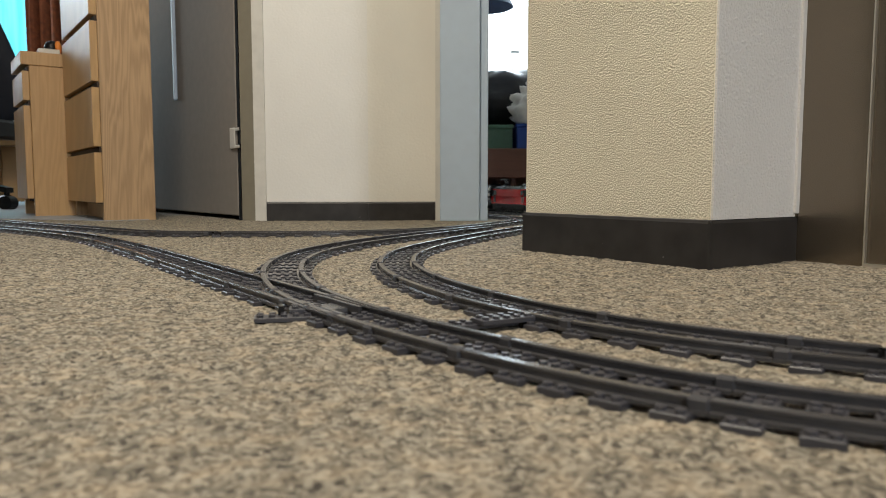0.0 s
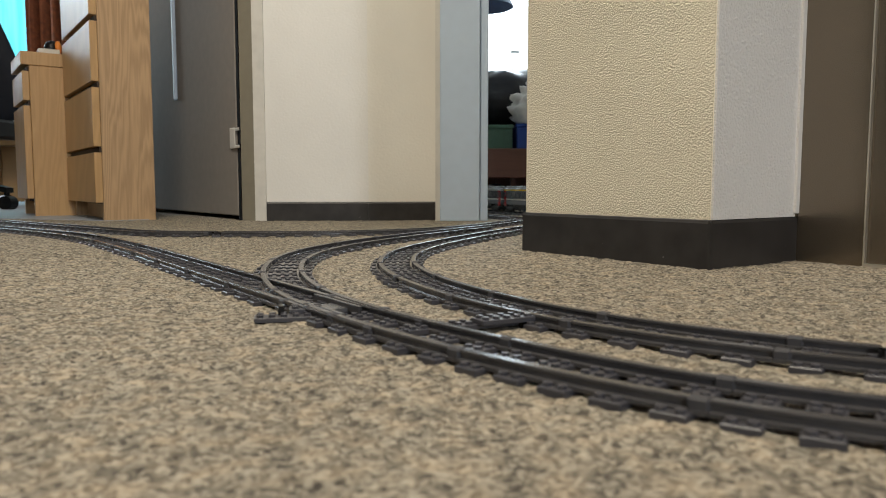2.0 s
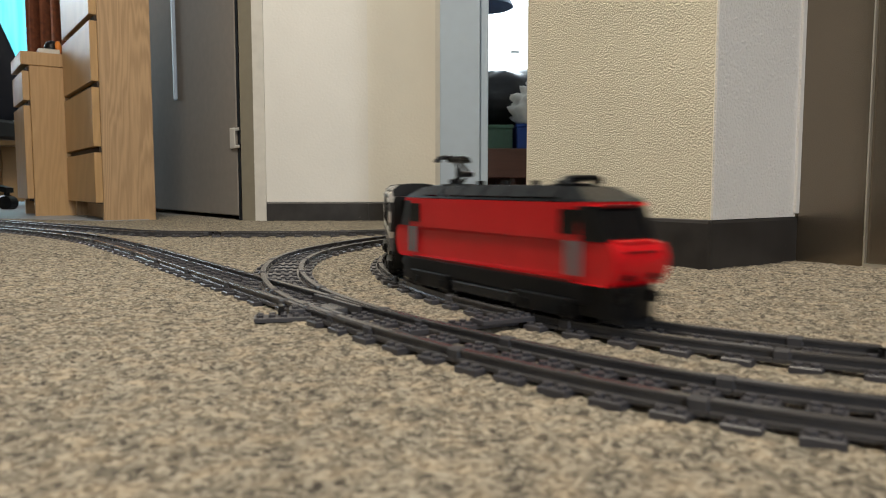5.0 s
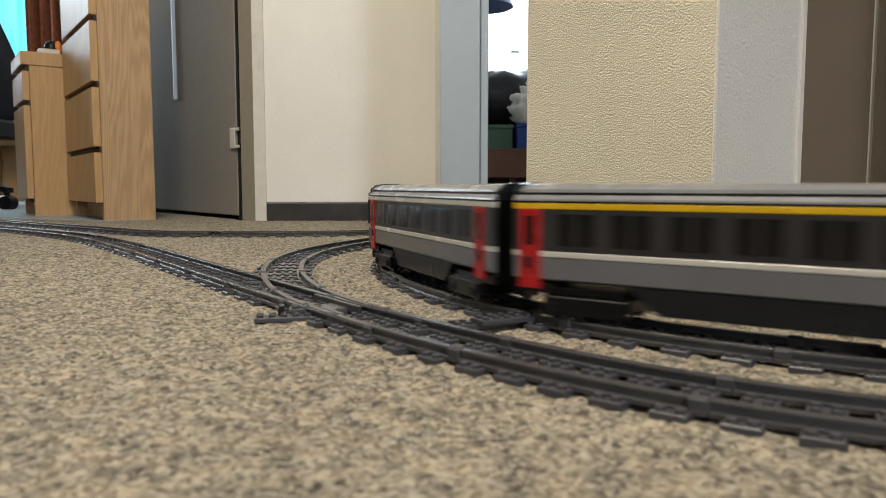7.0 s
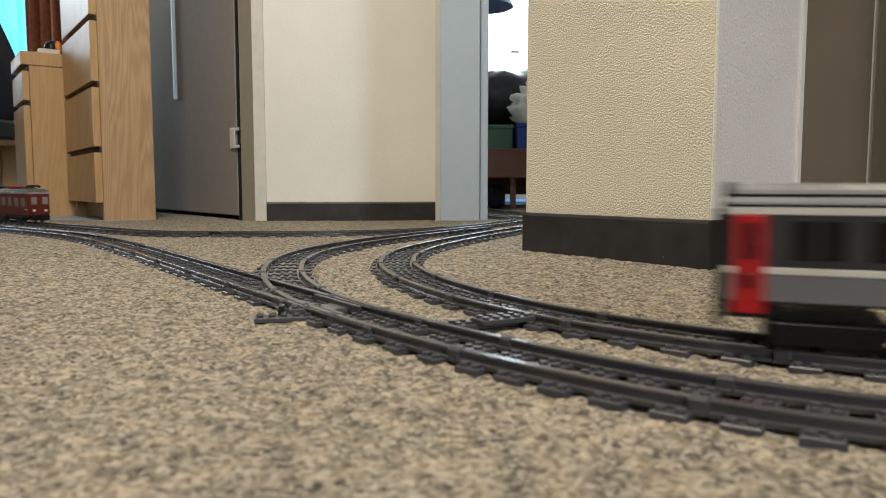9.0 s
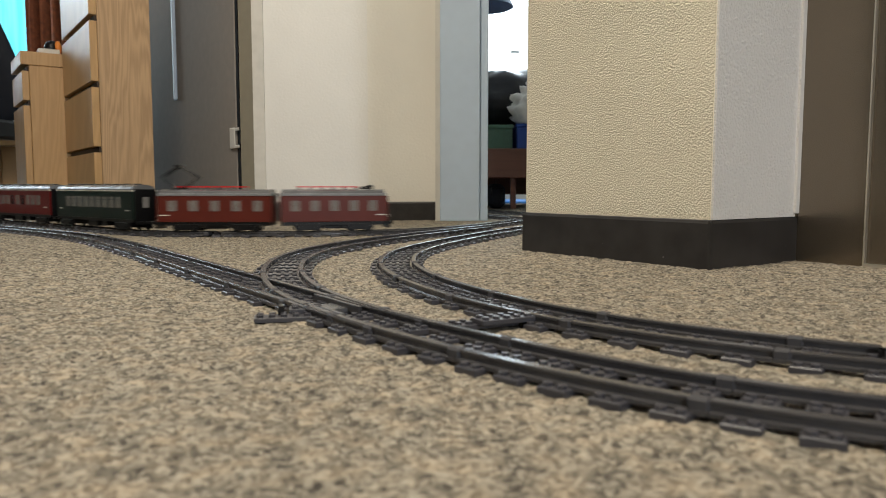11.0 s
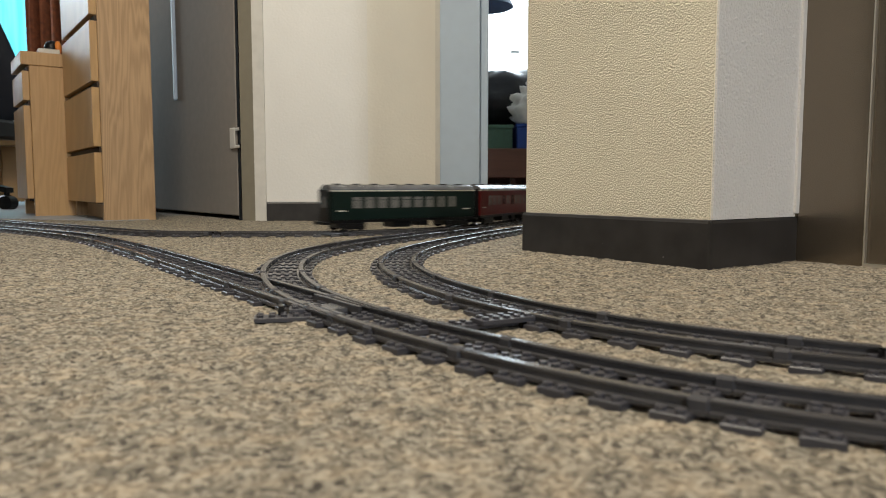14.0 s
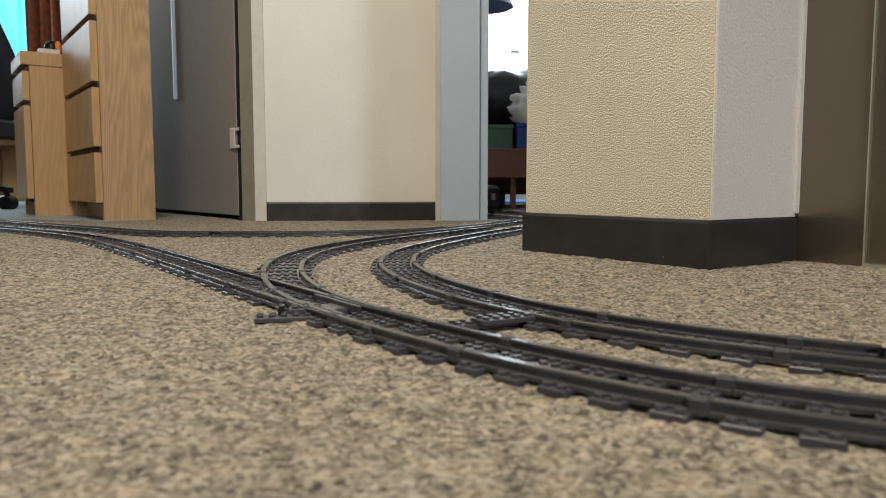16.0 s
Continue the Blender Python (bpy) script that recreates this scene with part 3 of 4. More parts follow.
lay_track(OUTER, 1.9, OUTER.total, TRACK_LABEL, "outer toy railway track", close_until=Line(outer_near).total + 0.13)
lay_track(THROUGH, 0.03, THROUGH.total - 0.2, TRACK_LABEL, "branch toy railway track", 0.0006, 0.20)
lay_track(CROSS, 0.0, CROSS.total - 0.6, TRACK_LABEL, "crossing toy railway track", 0.0003)


def stud_plate(bm, nx, ny, z0, x0=0.0, y0=0.0):
    box(bm, x0, x0 + nx * 0.008, y0, y0 + ny * 0.008, z0, z0 + 0.0032, 0.0003)
    for i in range(nx):
        for j in range(ny):
            cyl(bm, (x0 + (i + 0.5) * 0.008, y0 + (j + 0.5) * 0.008, z0 + 0.0041), 0.0024, 0.0018, 10)
    return bm


def switch_stand():
    ob = thing("switch_stand", "dark grey studded plates of a track switch lever", "toy track part", "", pose(-0.128, 0.492, 0.0, 0, 0, 13))
    part("base_plate", stud_plate(B(), 6, 2, 0.0012), SLEEPER_GREY, ob)
    part("top_plate", stud_plate(B(), 3, 2, 0.0046, 0.024, 0.012), SLEEPER_GREY, ob)
    part("lever", box(B(), 0.016, 0.020, 0.012, 0.020, 0.004, 0.011, 0.0006), BLACK, ob)


def link_plate():
    ob = thing("link_plate", "dark grey studded plates that tie two tracks together", "toy track part", "", pose(-0.010, 0.4430, 0.0, 0, 0, 27))
    part("base_plate", stud_plate(B(), 10, 2, 0.0018, -0.008, 0.008), SLEEPER_GREY, ob)
    part("top_plate", stud_plate(B(), 5, 2, 0.0052, 0.040, 0.0), SLEEPER_GREY, ob)


def switch_frog():
    """Grey plates between the rails of the switch."""
    x, y, a = THROUGH.at(0.13)
    ob = thing("switch_frog", "grey plates and guard rails inside a track switch", "toy track part", "", pose(x, y, 0, 0, 0, math.degrees(a)))
    part("plate", prism(B(), [(-0.014, 0.0034), (0.012, 0.0034), (0.012, 0.0062), (-0.014, 0.0062)], -0.010, 0.006), MID_GREY, ob)
    part("guard_rail", box(B(), -0.03, 0.045, -0.0135, -0.0105, 0.0034, 0.0092, 0.0004), TRACK_GREY, ob)
    part("guard_rail", box(B(), -0.05, 0.02, 0.0095, 0.0125, 0.0034, 0.0092, 0.0004), TRACK_GREY, ob)


switch_stand()
link_plate()
switch_frog()


# ---------------------------------------------------------------- trains (x forward, z from the rail head)
def wheel_mesh(r=0.0085):
    bm = cyl(B(), (0, 0, 0), r, 0.004, 16, "y")
    cyl(bm, (0, 0, 0), r * 0.35, 0.0055, 8, "y")
    return mesh_of("wheel", bm, BLACK)


WHEEL = wheel_mesh()


def bogie(parent, x, half=0.026, axles=2):
    fr = part("bogie", box(B(), x - half, x + half, -0.021, 0.021, 0.0065, 0.0162, 0.001), BLACK, parent)
    part("bolster", box(B(), x - half * 0.75, x + half * 0.75, -0.0205, 0.0205, 0.0163, 0.0203), BLACK, fr)
    for s in (-1, 1):
        bm = B()
        box(bm, x - half * 0.9, x + half * 0.9, s * 0.0235 - 0.002, s * 0.0235 + 0.002, 0.0035, 0.0150, 0.0006)
        for dx in (-0.5, 0.5):
            cyl(bm, (x + dx * half * 1.2, s * 0.0262, 0.008), 0.0032, 0.002, 8, "y")
        part("side_frame", bm, BLACK, fr)
    for i in range(axles):
        dx = (i / (axles - 1) - 0.5) * half * 1.25
        for s in (-1, 1):
            shared("wheel", WHEEL, fr, pose(x + dx, s * 0.0195, 0.0085))


def mirror(pts):
    return pts + [(-y, z) for y, z in pts[::-1]]


def pantograph(parent, x, raised, fwd=1, z=0.0885, mat=None):
    mat = mat or BLACK
    p = part("pantograph", box(B(), x - 0.012, x + 0.012, -0.008, 0.008, z, z + 0.0022, 0.0005), mat, parent)
    bm = B()
    if raised:
        e, top = (x - 0.011 * fwd, z + 0.012), (x + 0.005 * fwd, z + 0.0255)
    else:
        e, top = (x - 0.010 * fwd, z + 0.003), (x + 0.010 * fwd, z + 0.0055)
    for s in (-0.005, 0.005):
        tube(bm, [(x + 0.004 * fwd, s, z + 0.001), (e[0], s * 0.7, e[1]), (top[0], s * 0.5, top[1])], 0.0017, 6)
    if raised:
        for q in ((x + 0.002 * fwd, z + 0.005), e, top):
            cyl(bm, (q[0], 0, q[1] - 0.001), 0.0028, 0.011, 10, "y")
        cyl(bm, (x - 0.001 * fwd, 0, z + 0.009), 0.0022, 0.016, 8, "z")
    part("arm", bm, mat, p)
    bow = tube(B(), [(top[0], -0.0150, top[1] - 0.0035), (top[0], -0.0135, top[1] + 0.0003), (top[0], -0.011, top[1] + 0.001), (top[0], 0.011, top[1] + 0.001), (top[0], 0.0135, top[1] + 0.0003), (top[0], 0.0150, top[1] - 0.0035)], 0.0019, 8)
    part("bow", bow, mat, p)
    part("bow", tube(B(), [(top[0] - 0.005, -0.0145, top[1] - 0.003), (top[0] - 0.005, -0.011, top[1] + 0.0007), (top[0] - 0.005, 0.011, top[1] + 0.0007), (top[0] - 0.005, 0.0145, top[1] - 0.003)], 0.0017, 8), mat, p)


def locomotive():
    ob = thing("locomotive", "bright red brick-built toy electric locomotive with dark roof", "toy train", "red express train")
    w = 0.0240
    # red body with bulging noses, waisted under the windscreens
    nose = [(0.109, 0.0250)]
    for k in range(11):
        u = k / 10
        nose.append((0.1105 + 0.0098 * math.sin(math.pi * (0.14 + 0.66 * u)), 0.0255 + 0.0250 * u))
    nose.append((0.1115, 0.0512))
    part("body", prism(B(), nose + [(-x, z) for x, z in nose[::-1]], -w, w), RED, ob)
    part("side_wall", prism(B(), [(0.0945, 0.0513), (0.0905, 0.0772), (-0.0905, 0.0772), (-0.0945, 0.0513)], -w, w), RED, ob)
    for s in (1, -1):
        cab = part("cab", prism(B(), [(s * 0.1095, 0.0513), (s * 0.0950, 0.0513), (s * 0.0910, 0.0748), (s * 0.1000, 0.0748)], -w + 0.0002, w - 0.0002), BLACK, ob, "black cab corners")
        part("windscreen", prism(B(), [(s * 0.1110, 0.0530), (s * 0.1090, 0.0525), (s * 0.1000, 0.0725), (s * 0.1020, 0.0730)], -0.0160, 0.0160), TRANS_BLACK, cab, "smoked windscreen")
        for q in (-1, 1):
            part("corner_block", prism(B(), [(s * 0.1110, 0.0515), (s * 0.1060, 0.0515), (s * 0.0980, 0.0745), (s * 0.1018, 0.0745)], *sorted((q * 0.0164, q * 0.0237))), BLACK, cab, "black corner block")
        part("brow", prism(B(), [(s * 0.1030, 0.0749), (s * 0.0890, 0.0749), (s * 0.0890, 0.0778), (s * 0.1010, 0.0778)], -w, w), RED, ob)
        for k in range(3):
            part("brow_slat", box(B(), *sorted((s * 0.1012, s * 0.1040)), -0.0150 + k * 0.0102, -0.0056 + k * 0.0102, 0.0735, 0.0760, 0.0004), DARK_RED, ob)
        part("ledge", box(B(), *sorted((s * 0.1085, s * 0.1168)), -0.0160, 0.0160, 0.0488, 0.0528, 0.0008), RED, ob)
        part("ledge_line", box(B(), *sorted((s * 0.1120, s * 0.1196)), -0.0150, 0.0150, 0.0450, 0.0462), DARK_RED, ob)
        for q in (-1, 1):
            part("headlight", box(B(), *sorted((s * 0.1150, s * 0.1203)), q * 0.0120 - 0.0032, q * 0.0120 + 0.0032, 0.0290, 0.0325, 0.0004), BLACK, ob, "black headlight recess")
            for k in range(3):
                x = s * (0.094 - k * 0.0048)
                part("grab_rail", box(B(), x - 0.0012, x + 0.0012, *sorted((q * (w - 0.0002), q * (w + 0.0009))), 0.030, 0.0510), LIGHT_GREY, ob, "pale grey grab rail")
            part("buffer", cyl(B(), (s * 0.1175, q * 0.0135, 0.0185), 0.0036, 0.006, 12, "x"), BLACK, ob)
        plough = [(s * 0.090, -0.0215), (s * 0.110, -0.0215), (s * 0.1165, -0.0150), (s * 0.1185, 0.0), (s * 0.1165, 0.0150), (s * 0.110, 0.0215), (s * 0.090, 0.0215)]
        part("buffer_beam", upright(B(), plough, 0.0060, 0.0249), BLACK, ob, "rounded black front apron")
        part("step_bar", upright(B(), [(s * 0.106, -0.0185), (s * 0.1205, -0.0150), (s * 0.1215, 0.0), (s * 0.1205, 0.0150), (s * 0.106, 0.0185)], 0.0030, 0.0059), ROOF_GREY, ob, "dark glossy step bar")
    part("chassis", box(B(), -0.098, 0.098, -0.0232, 0.0232, 0.0120, 0.0249, 0.001), BLACK, ob)
    part("tank", box(B(), -0.035, 0.035, -0.0238, 0.0238, 0.0040, 0.0119, 0.001), ROOF_GREY, ob, "dark grey underfloor box")
    for q in (-1, 1):
        part("side_line", box(B(), -0.088, 0.088, *sorted((q * (w - 0.0005), q * (w + 0.0005))), 0.0252, 0.0268), DARK_RED, ob)
    roof = [(-0.0240, 0.0779), (0.0240, 0.0779), (0.0232, 0.0795), (0.0160, 0.0880), (-0.0160, 0.0880), (-0.0232, 0.0795)]
    bm = B()
    a = [bm.verts.new((-0.102 + (z - 0.0779) * 1.7, y, z)) for y, z in roof]
    b = [bm.verts.new((0.102 - (z - 0.0779) * 1.7, y, z)) for y, z in roof]
    bm.faces.new(a), bm.faces.new(b[::-1])
    for i in range(6):
        bm.faces.new((a[(i + 1) % 6], a[i], b[i], b[(i + 1) % 6]))
    bmesh.ops.recalc_face_normals(bm, faces=bm.faces[:])
    part("roof", bm, ROOF_GREY, ob, "dark bluish grey sloped roof")
    for k in range(6):
        x = -0.0625 + k * 0.025
        for q in (-1, 1):
            tile = extrude_x(B(), [(q * 0.0228, 0.0802), (q * 0.0234, 0.0807), (q * 0.0166, 0.0889), (q * 0.0160, 0.0883)], x - 0.0115, x + 0.0115)
            part("roof_tile", tile, ROOF_GREY, ob)
    part("roof_walk", box(B(), -0.052, 0.052, -0.0120, 0.0120, 0.0881, 0.0894, 0.0005), ROOF_GREY, ob)
    for x in (-0.03, 0.0, 0.03):
        part("roof_insulator", cyl(B(), (x, 0, 0.0912), 0.003, 0.0035, 10), BLACK, ob)
    pantograph(ob, 0.064, False, 1, 0.0882)
    pantograph(ob, -0.060, True, -1, 0.0882)
    for e in (-1, 1):
        side_parts(ob, "cab_window", *sorted((e * 0.078, e * 0.0925)), 0.0555, 0.0725, TRANS_BLACK, 0.0004, "smoked cab side window", 0.0240)
    for x in (-0.064, 0.064):
        bogie(ob, x, 0.028)
    for o in ob.children_recursive:              # noses taper in plan, the cab is low, and the whole has its true length
        if o.data is not WHEEL:
            for v in o.data.vertices:
                v.co.y *= 1 - 0.11 * max(0.0, (abs(v.co.x) - 0.090) / 0.030)
                if v.co.z > 0.0513:
                    v.co.z = 0.0513 + (v.co.z - 0.0513) * 0.89
        if o.data is WHEEL:
            o.location.x *= 1.12
        else:
            for v in o.data.vertices:
                v.co.x *= 1.12
    return ob


CL = 0.1558          # half a coach


def side_parts(ob, name, x0, x1, z0, z1, mat, out=0.0003, label="", w=0.0241):
    for s in (-1, 1):
        part(name, box(B(), x0, x1, *sorted((s * (w - 0.001), s * (w + out))), z0, z1), mat, ob, label)


def express_coach(kind):
    names = {"bistro": "grey and white brick-built toy dining coach with dark windows",
             "first": "grey brick-built toy coach with yellow stripe and red doors",
             "second": "grey brick-built toy coach with cream stripe and red doors"}
    ob = thing("passenger_coach", names[kind], "toy train", "red express train")
    w = 0.0240
    bistro = kind == "bistro"
    waist0 = 0.0374 if bistro else 0.0394
    part("lower_panel", box(B(), -CL, CL, -w, w, 0.0252, waist0 - 0.0001, 0.0006), PANEL_GREY, ob, "grey lower side")
    part("waist_stripe", box(B(), -CL, CL, -w - 0.0002, w + 0.0002, waist0, 0.0431, 0.0004), WHITE, ob, "white waist stripe")
    part("window_band", box(B(), -CL, CL, -w, w, 0.0432, 0.0697, 0.0006), BAND_GREY, ob, "dark grey window band")
    stripe = {"bistro": BAND_GREY, "first": YELLOW, "second": WHITE}[kind]
    part("cantrail_stripe", box(B(), -CL, CL, -w - 0.0002, w + 0.0002, 0.0698, 0.0737, 0.0004), stripe, ob, "stripe under the roof")
    part("gutter", box(B(), -CL, CL, -0.0234, 0.0234, 0.0738, 0.0750), BLACK, ob, "black gutter line")
    low = [(0.0244, 0.0751), (0.0240, 0.0763), (0.0212, 0.0787)]
    part("roof_edge", extrude_x(B(), mirror(low), -CL, CL), LIGHT_GREY, ob, "light grey sloping roof edge")
    part("roof_joint", box(B(), -CL, CL, -0.0200, 0.0200, 0.0788, 0.0803), BLACK, ob, "black line along the roof")
    top = [(0.0206, 0.0804), (0.0196, 0.0824), (0.0140, 0.0850), (0.0060, 0.0860)]
    part("roof", extrude_x(B(), mirror(top), -CL + 0.004, CL - 0.004), LIGHT_GREY, ob, "light grey rounded roof")
    for e in (-1, 1):
        part("roof_end", extrude_x(B(), mirror([(0.0208, 0.0751), (0.0212, 0.0810), (0.0150, 0.0858), (0.0060, 0.0868)]), *sorted((e * (CL - 0.0038), e * (CL + 0.0012)))), ROOF_GREY, ob, "dark arched roof end")
        part("end_wall", extrude_x(B(), mirror([(0.0205, 0.0165), (0.0205, 0.072), (0.0190, 0.0750)]), *sorted((e * CL, e * (CL + 0.0015)))), BLACK, ob, "black end wall")
        part("gangway", box(B(), *sorted((e * (CL + 0.0016), e * (CL + 0.0044))), -0.014, 0.014, 0.018, 0.072), RUBBER_AND_GAP, ob, "black gangway bellows")
        part("coupler", box(B(), *sorted((e * CL, e * (CL + 0.0044))), -0.005, 0.005, 0.009, 0.0160), BLACK, ob)
        part("bogie_cover", box(B(), *sorted((e * 0.128, e * 0.155)), -0.0225, 0.0225, 0.0165, 0.0225), BLACK, ob)
        bogie(ob, e * 0.106, 0.030)
    if bistro:
        side_parts(ob, "window", -0.110, 0.110, 0.0450, 0.0735, TRANS_BLACK, 0.0004, "long smoked window strip")
        for i in range(7):
            x = -0.0735 + i * 0.0245
            side_parts(ob, "window_post", x - 0.001, x + 0.001, 0.0450, 0.0735, BLACK, 0.0006)
        for e in (-1, 1):
            part("roof_block", extrude_x(B(), mirror([(0.0246, 0.0698), (0.0246, 0.0762), (0.0212, 0.0800)]), *sorted((e * 0.115, e * (CL + 0.0003)))), WHITE, ob, "white sloping roof block")
            for x in (0.1265, 0.1515):
                side_parts(ob, "end_block", *sorted((e * (x - 0.0095), e * (x + 0.0060))), 0.0515, 0.0611, WHITE, 0.0005, "white square block")
            side_parts(ob, "vent", *sorted((e * 0.140, e * 0.148)), 0.0290, 0.0365, MID_GREY, 0.0005, "grey square vent")
    else:
        for i in range(7):
            x = -0.1120 + i * 0.0356
            side_parts(ob, "window", x - 0.0122, x + 0.0122, 0.0470, 0.0668, TRANS_BLACK, 0.0004, "smoked wide window")
            side_parts(ob, "window_post", x - 0.0009, x + 0.0009, 0.0470, 0.0668, BAND_GREY, 0.0006)
        for a, b in ((-0.1512, -0.1362), (0.1265, 0.1425)):
            for s in (-1, 1):
                d = part("door", box(B(), a, b, *sorted((s * (w - 0.001), s * (w + 0.0009))), 0.0190, 0.0696, 0.0004), DOOR_RED, ob, "red door")
                part("door_window", box(B(), a + 0.0042, b - 0.0042, *sorted((s * w, s * (w + 0.0012))), 0.0470, 0.0655), TRANS_BLACK, d)
                part("door_handle", box(B(), a + 0.0040, a + 0.0095, *sorted((s * w, s * (w + 0.0016))), 0.0320, 0.0395, 0.0004), BLACK, d)
        side_parts(ob, "end_panel", 0.1445, CL, 0.0434, 0.0696, BAND_GREY, 0.0003, "dark grey end panel")
    slope = [(-0.078, 0.0240), (-0.060, 0.0085), (0.060, 0.0085), (0.078, 0.0240)]
    part("underfloor_box", prism(B(), slope, -0.0225, 0.0225), ROOF_GREY, ob, "dark grey underfloor box")
    part("frame", box(B(), -CL + 0.002, CL - 0.002, -0.022, 0.022, 0.0241, 0.0251), BLACK, ob)
    return ob


def old_coach(mat, colour, roofmat, dark=(), half=0.1650):
    ob = thing("passenger_coach", f"{colour} brick-built toy vintage coach with grey roof", "toy train", "vintage red and green train")
    w = 0.0240
    part("body", box(B(), -half, half, -w, w, 0.0215, 0.0745, 0.0006), mat, ob)
    part("plinth", box(B(), -half + 0.003, half - 0.003, -0.0225, 0.0225, 0.0160, 0.0214), BLACK, ob)
    part("cantrail", box(B(), -half - 0.0005, half + 0.0005, -w - 0.0006, w + 0.0006, 0.0746, 0.0768, 0.0004), roofmat, ob, "pale roof edge strip")
    part("roof", extrude_x(B(), mirror([(0.0246, 0.0769), (0.0236, 0.0795), (0.0190, 0.0838), (0.0110, 0.0866), (0.0040, 0.0876)]), -half + 0.003, half - 0.003), MID_GREY, ob, "rounded grey roof")
    for i in range(8):
        part("roof_vent", box(B(), -0.14 + i * 0.04 - 0.007, -0.14 + i * 0.04 + 0.007, -0.006, 0.006, 0.0872, 0.0893, 0.0006), ROOF_GREY, ob)
    for i in range(9):
        x = -0.110 + i * 0.0272
        for s in (-1, 1):
            wd = part("window", box(B(), x - 0.0088, x + 0.0088, *sorted((s * (w - 0.001), s * (w + 0.0004))), 0.0430, 0.0640), TRANS_BLACK if i in dark else PALE_WINDOW, ob, "clear window with dark frame")
            part("mullion", box(B(), x - 0.0007, x + 0.0007, *sorted((s * w, s * (w + 0.0009))), 0.0430, 0.0640), mat, wd)
            part("window_rail", box(B(), x - 0.0088, x + 0.0088, *sorted((s * w, s * (w + 0.0008))), 0.0580, 0.0588), mat, wd)
    for e in (-1, 1):
        side_parts(ob, "number_plate", *sorted((e * 0.135, e * 0.152)), 0.0375, 0.0395, WHITE, 0.0004, "small white lettering bar")
        for s in (-1, 1):
            part("door_line", box(B(), *sorted((e * 0.1565, e * 0.1572)), *sorted((s * (w - 0.001), s * (w + 0.0004))), 0.022, 0.074), BLACK, ob)
        part("end_wall", box(B(), *sorted((e * half, e * (half + 0.003))), -0.021, 0.021, 0.0180, 0.0790, 0.001), BLACK, ob, "black end wall")
        part("end_window", box(B(), *sorted((e * (half + 0.0028), e * (half + 0.0036))), -0.006, 0.006, 0.044, 0.064), PALE_WINDOW, ob)
        part("buffer_beam", box(B(), *sorted((e * half, e * (half + 0.012))), -0.019, 0.019, 0.0130, 0.0180, 0.001), BLACK, ob)
        for q in (-1, 1):
            part("buffer", cyl(B(), (e * (half + 0.012), q * 0.014, 0.0160), 0.0034, 0.007, 10, "x"), BLACK, ob)
        bogie(ob, e * 0.120, 0.029)
    part("underfloor_box", box(B(), -0.030, 0.012, -0.020, 0.020, 0.0050, 0.0159, 0.001), BLACK, ob)
    part("underfloor_box", box(B(), 0.030, 0.052, -0.020, 0.020, 0.0070, 0.0159, 0.001), BLACK, ob)
    return ob


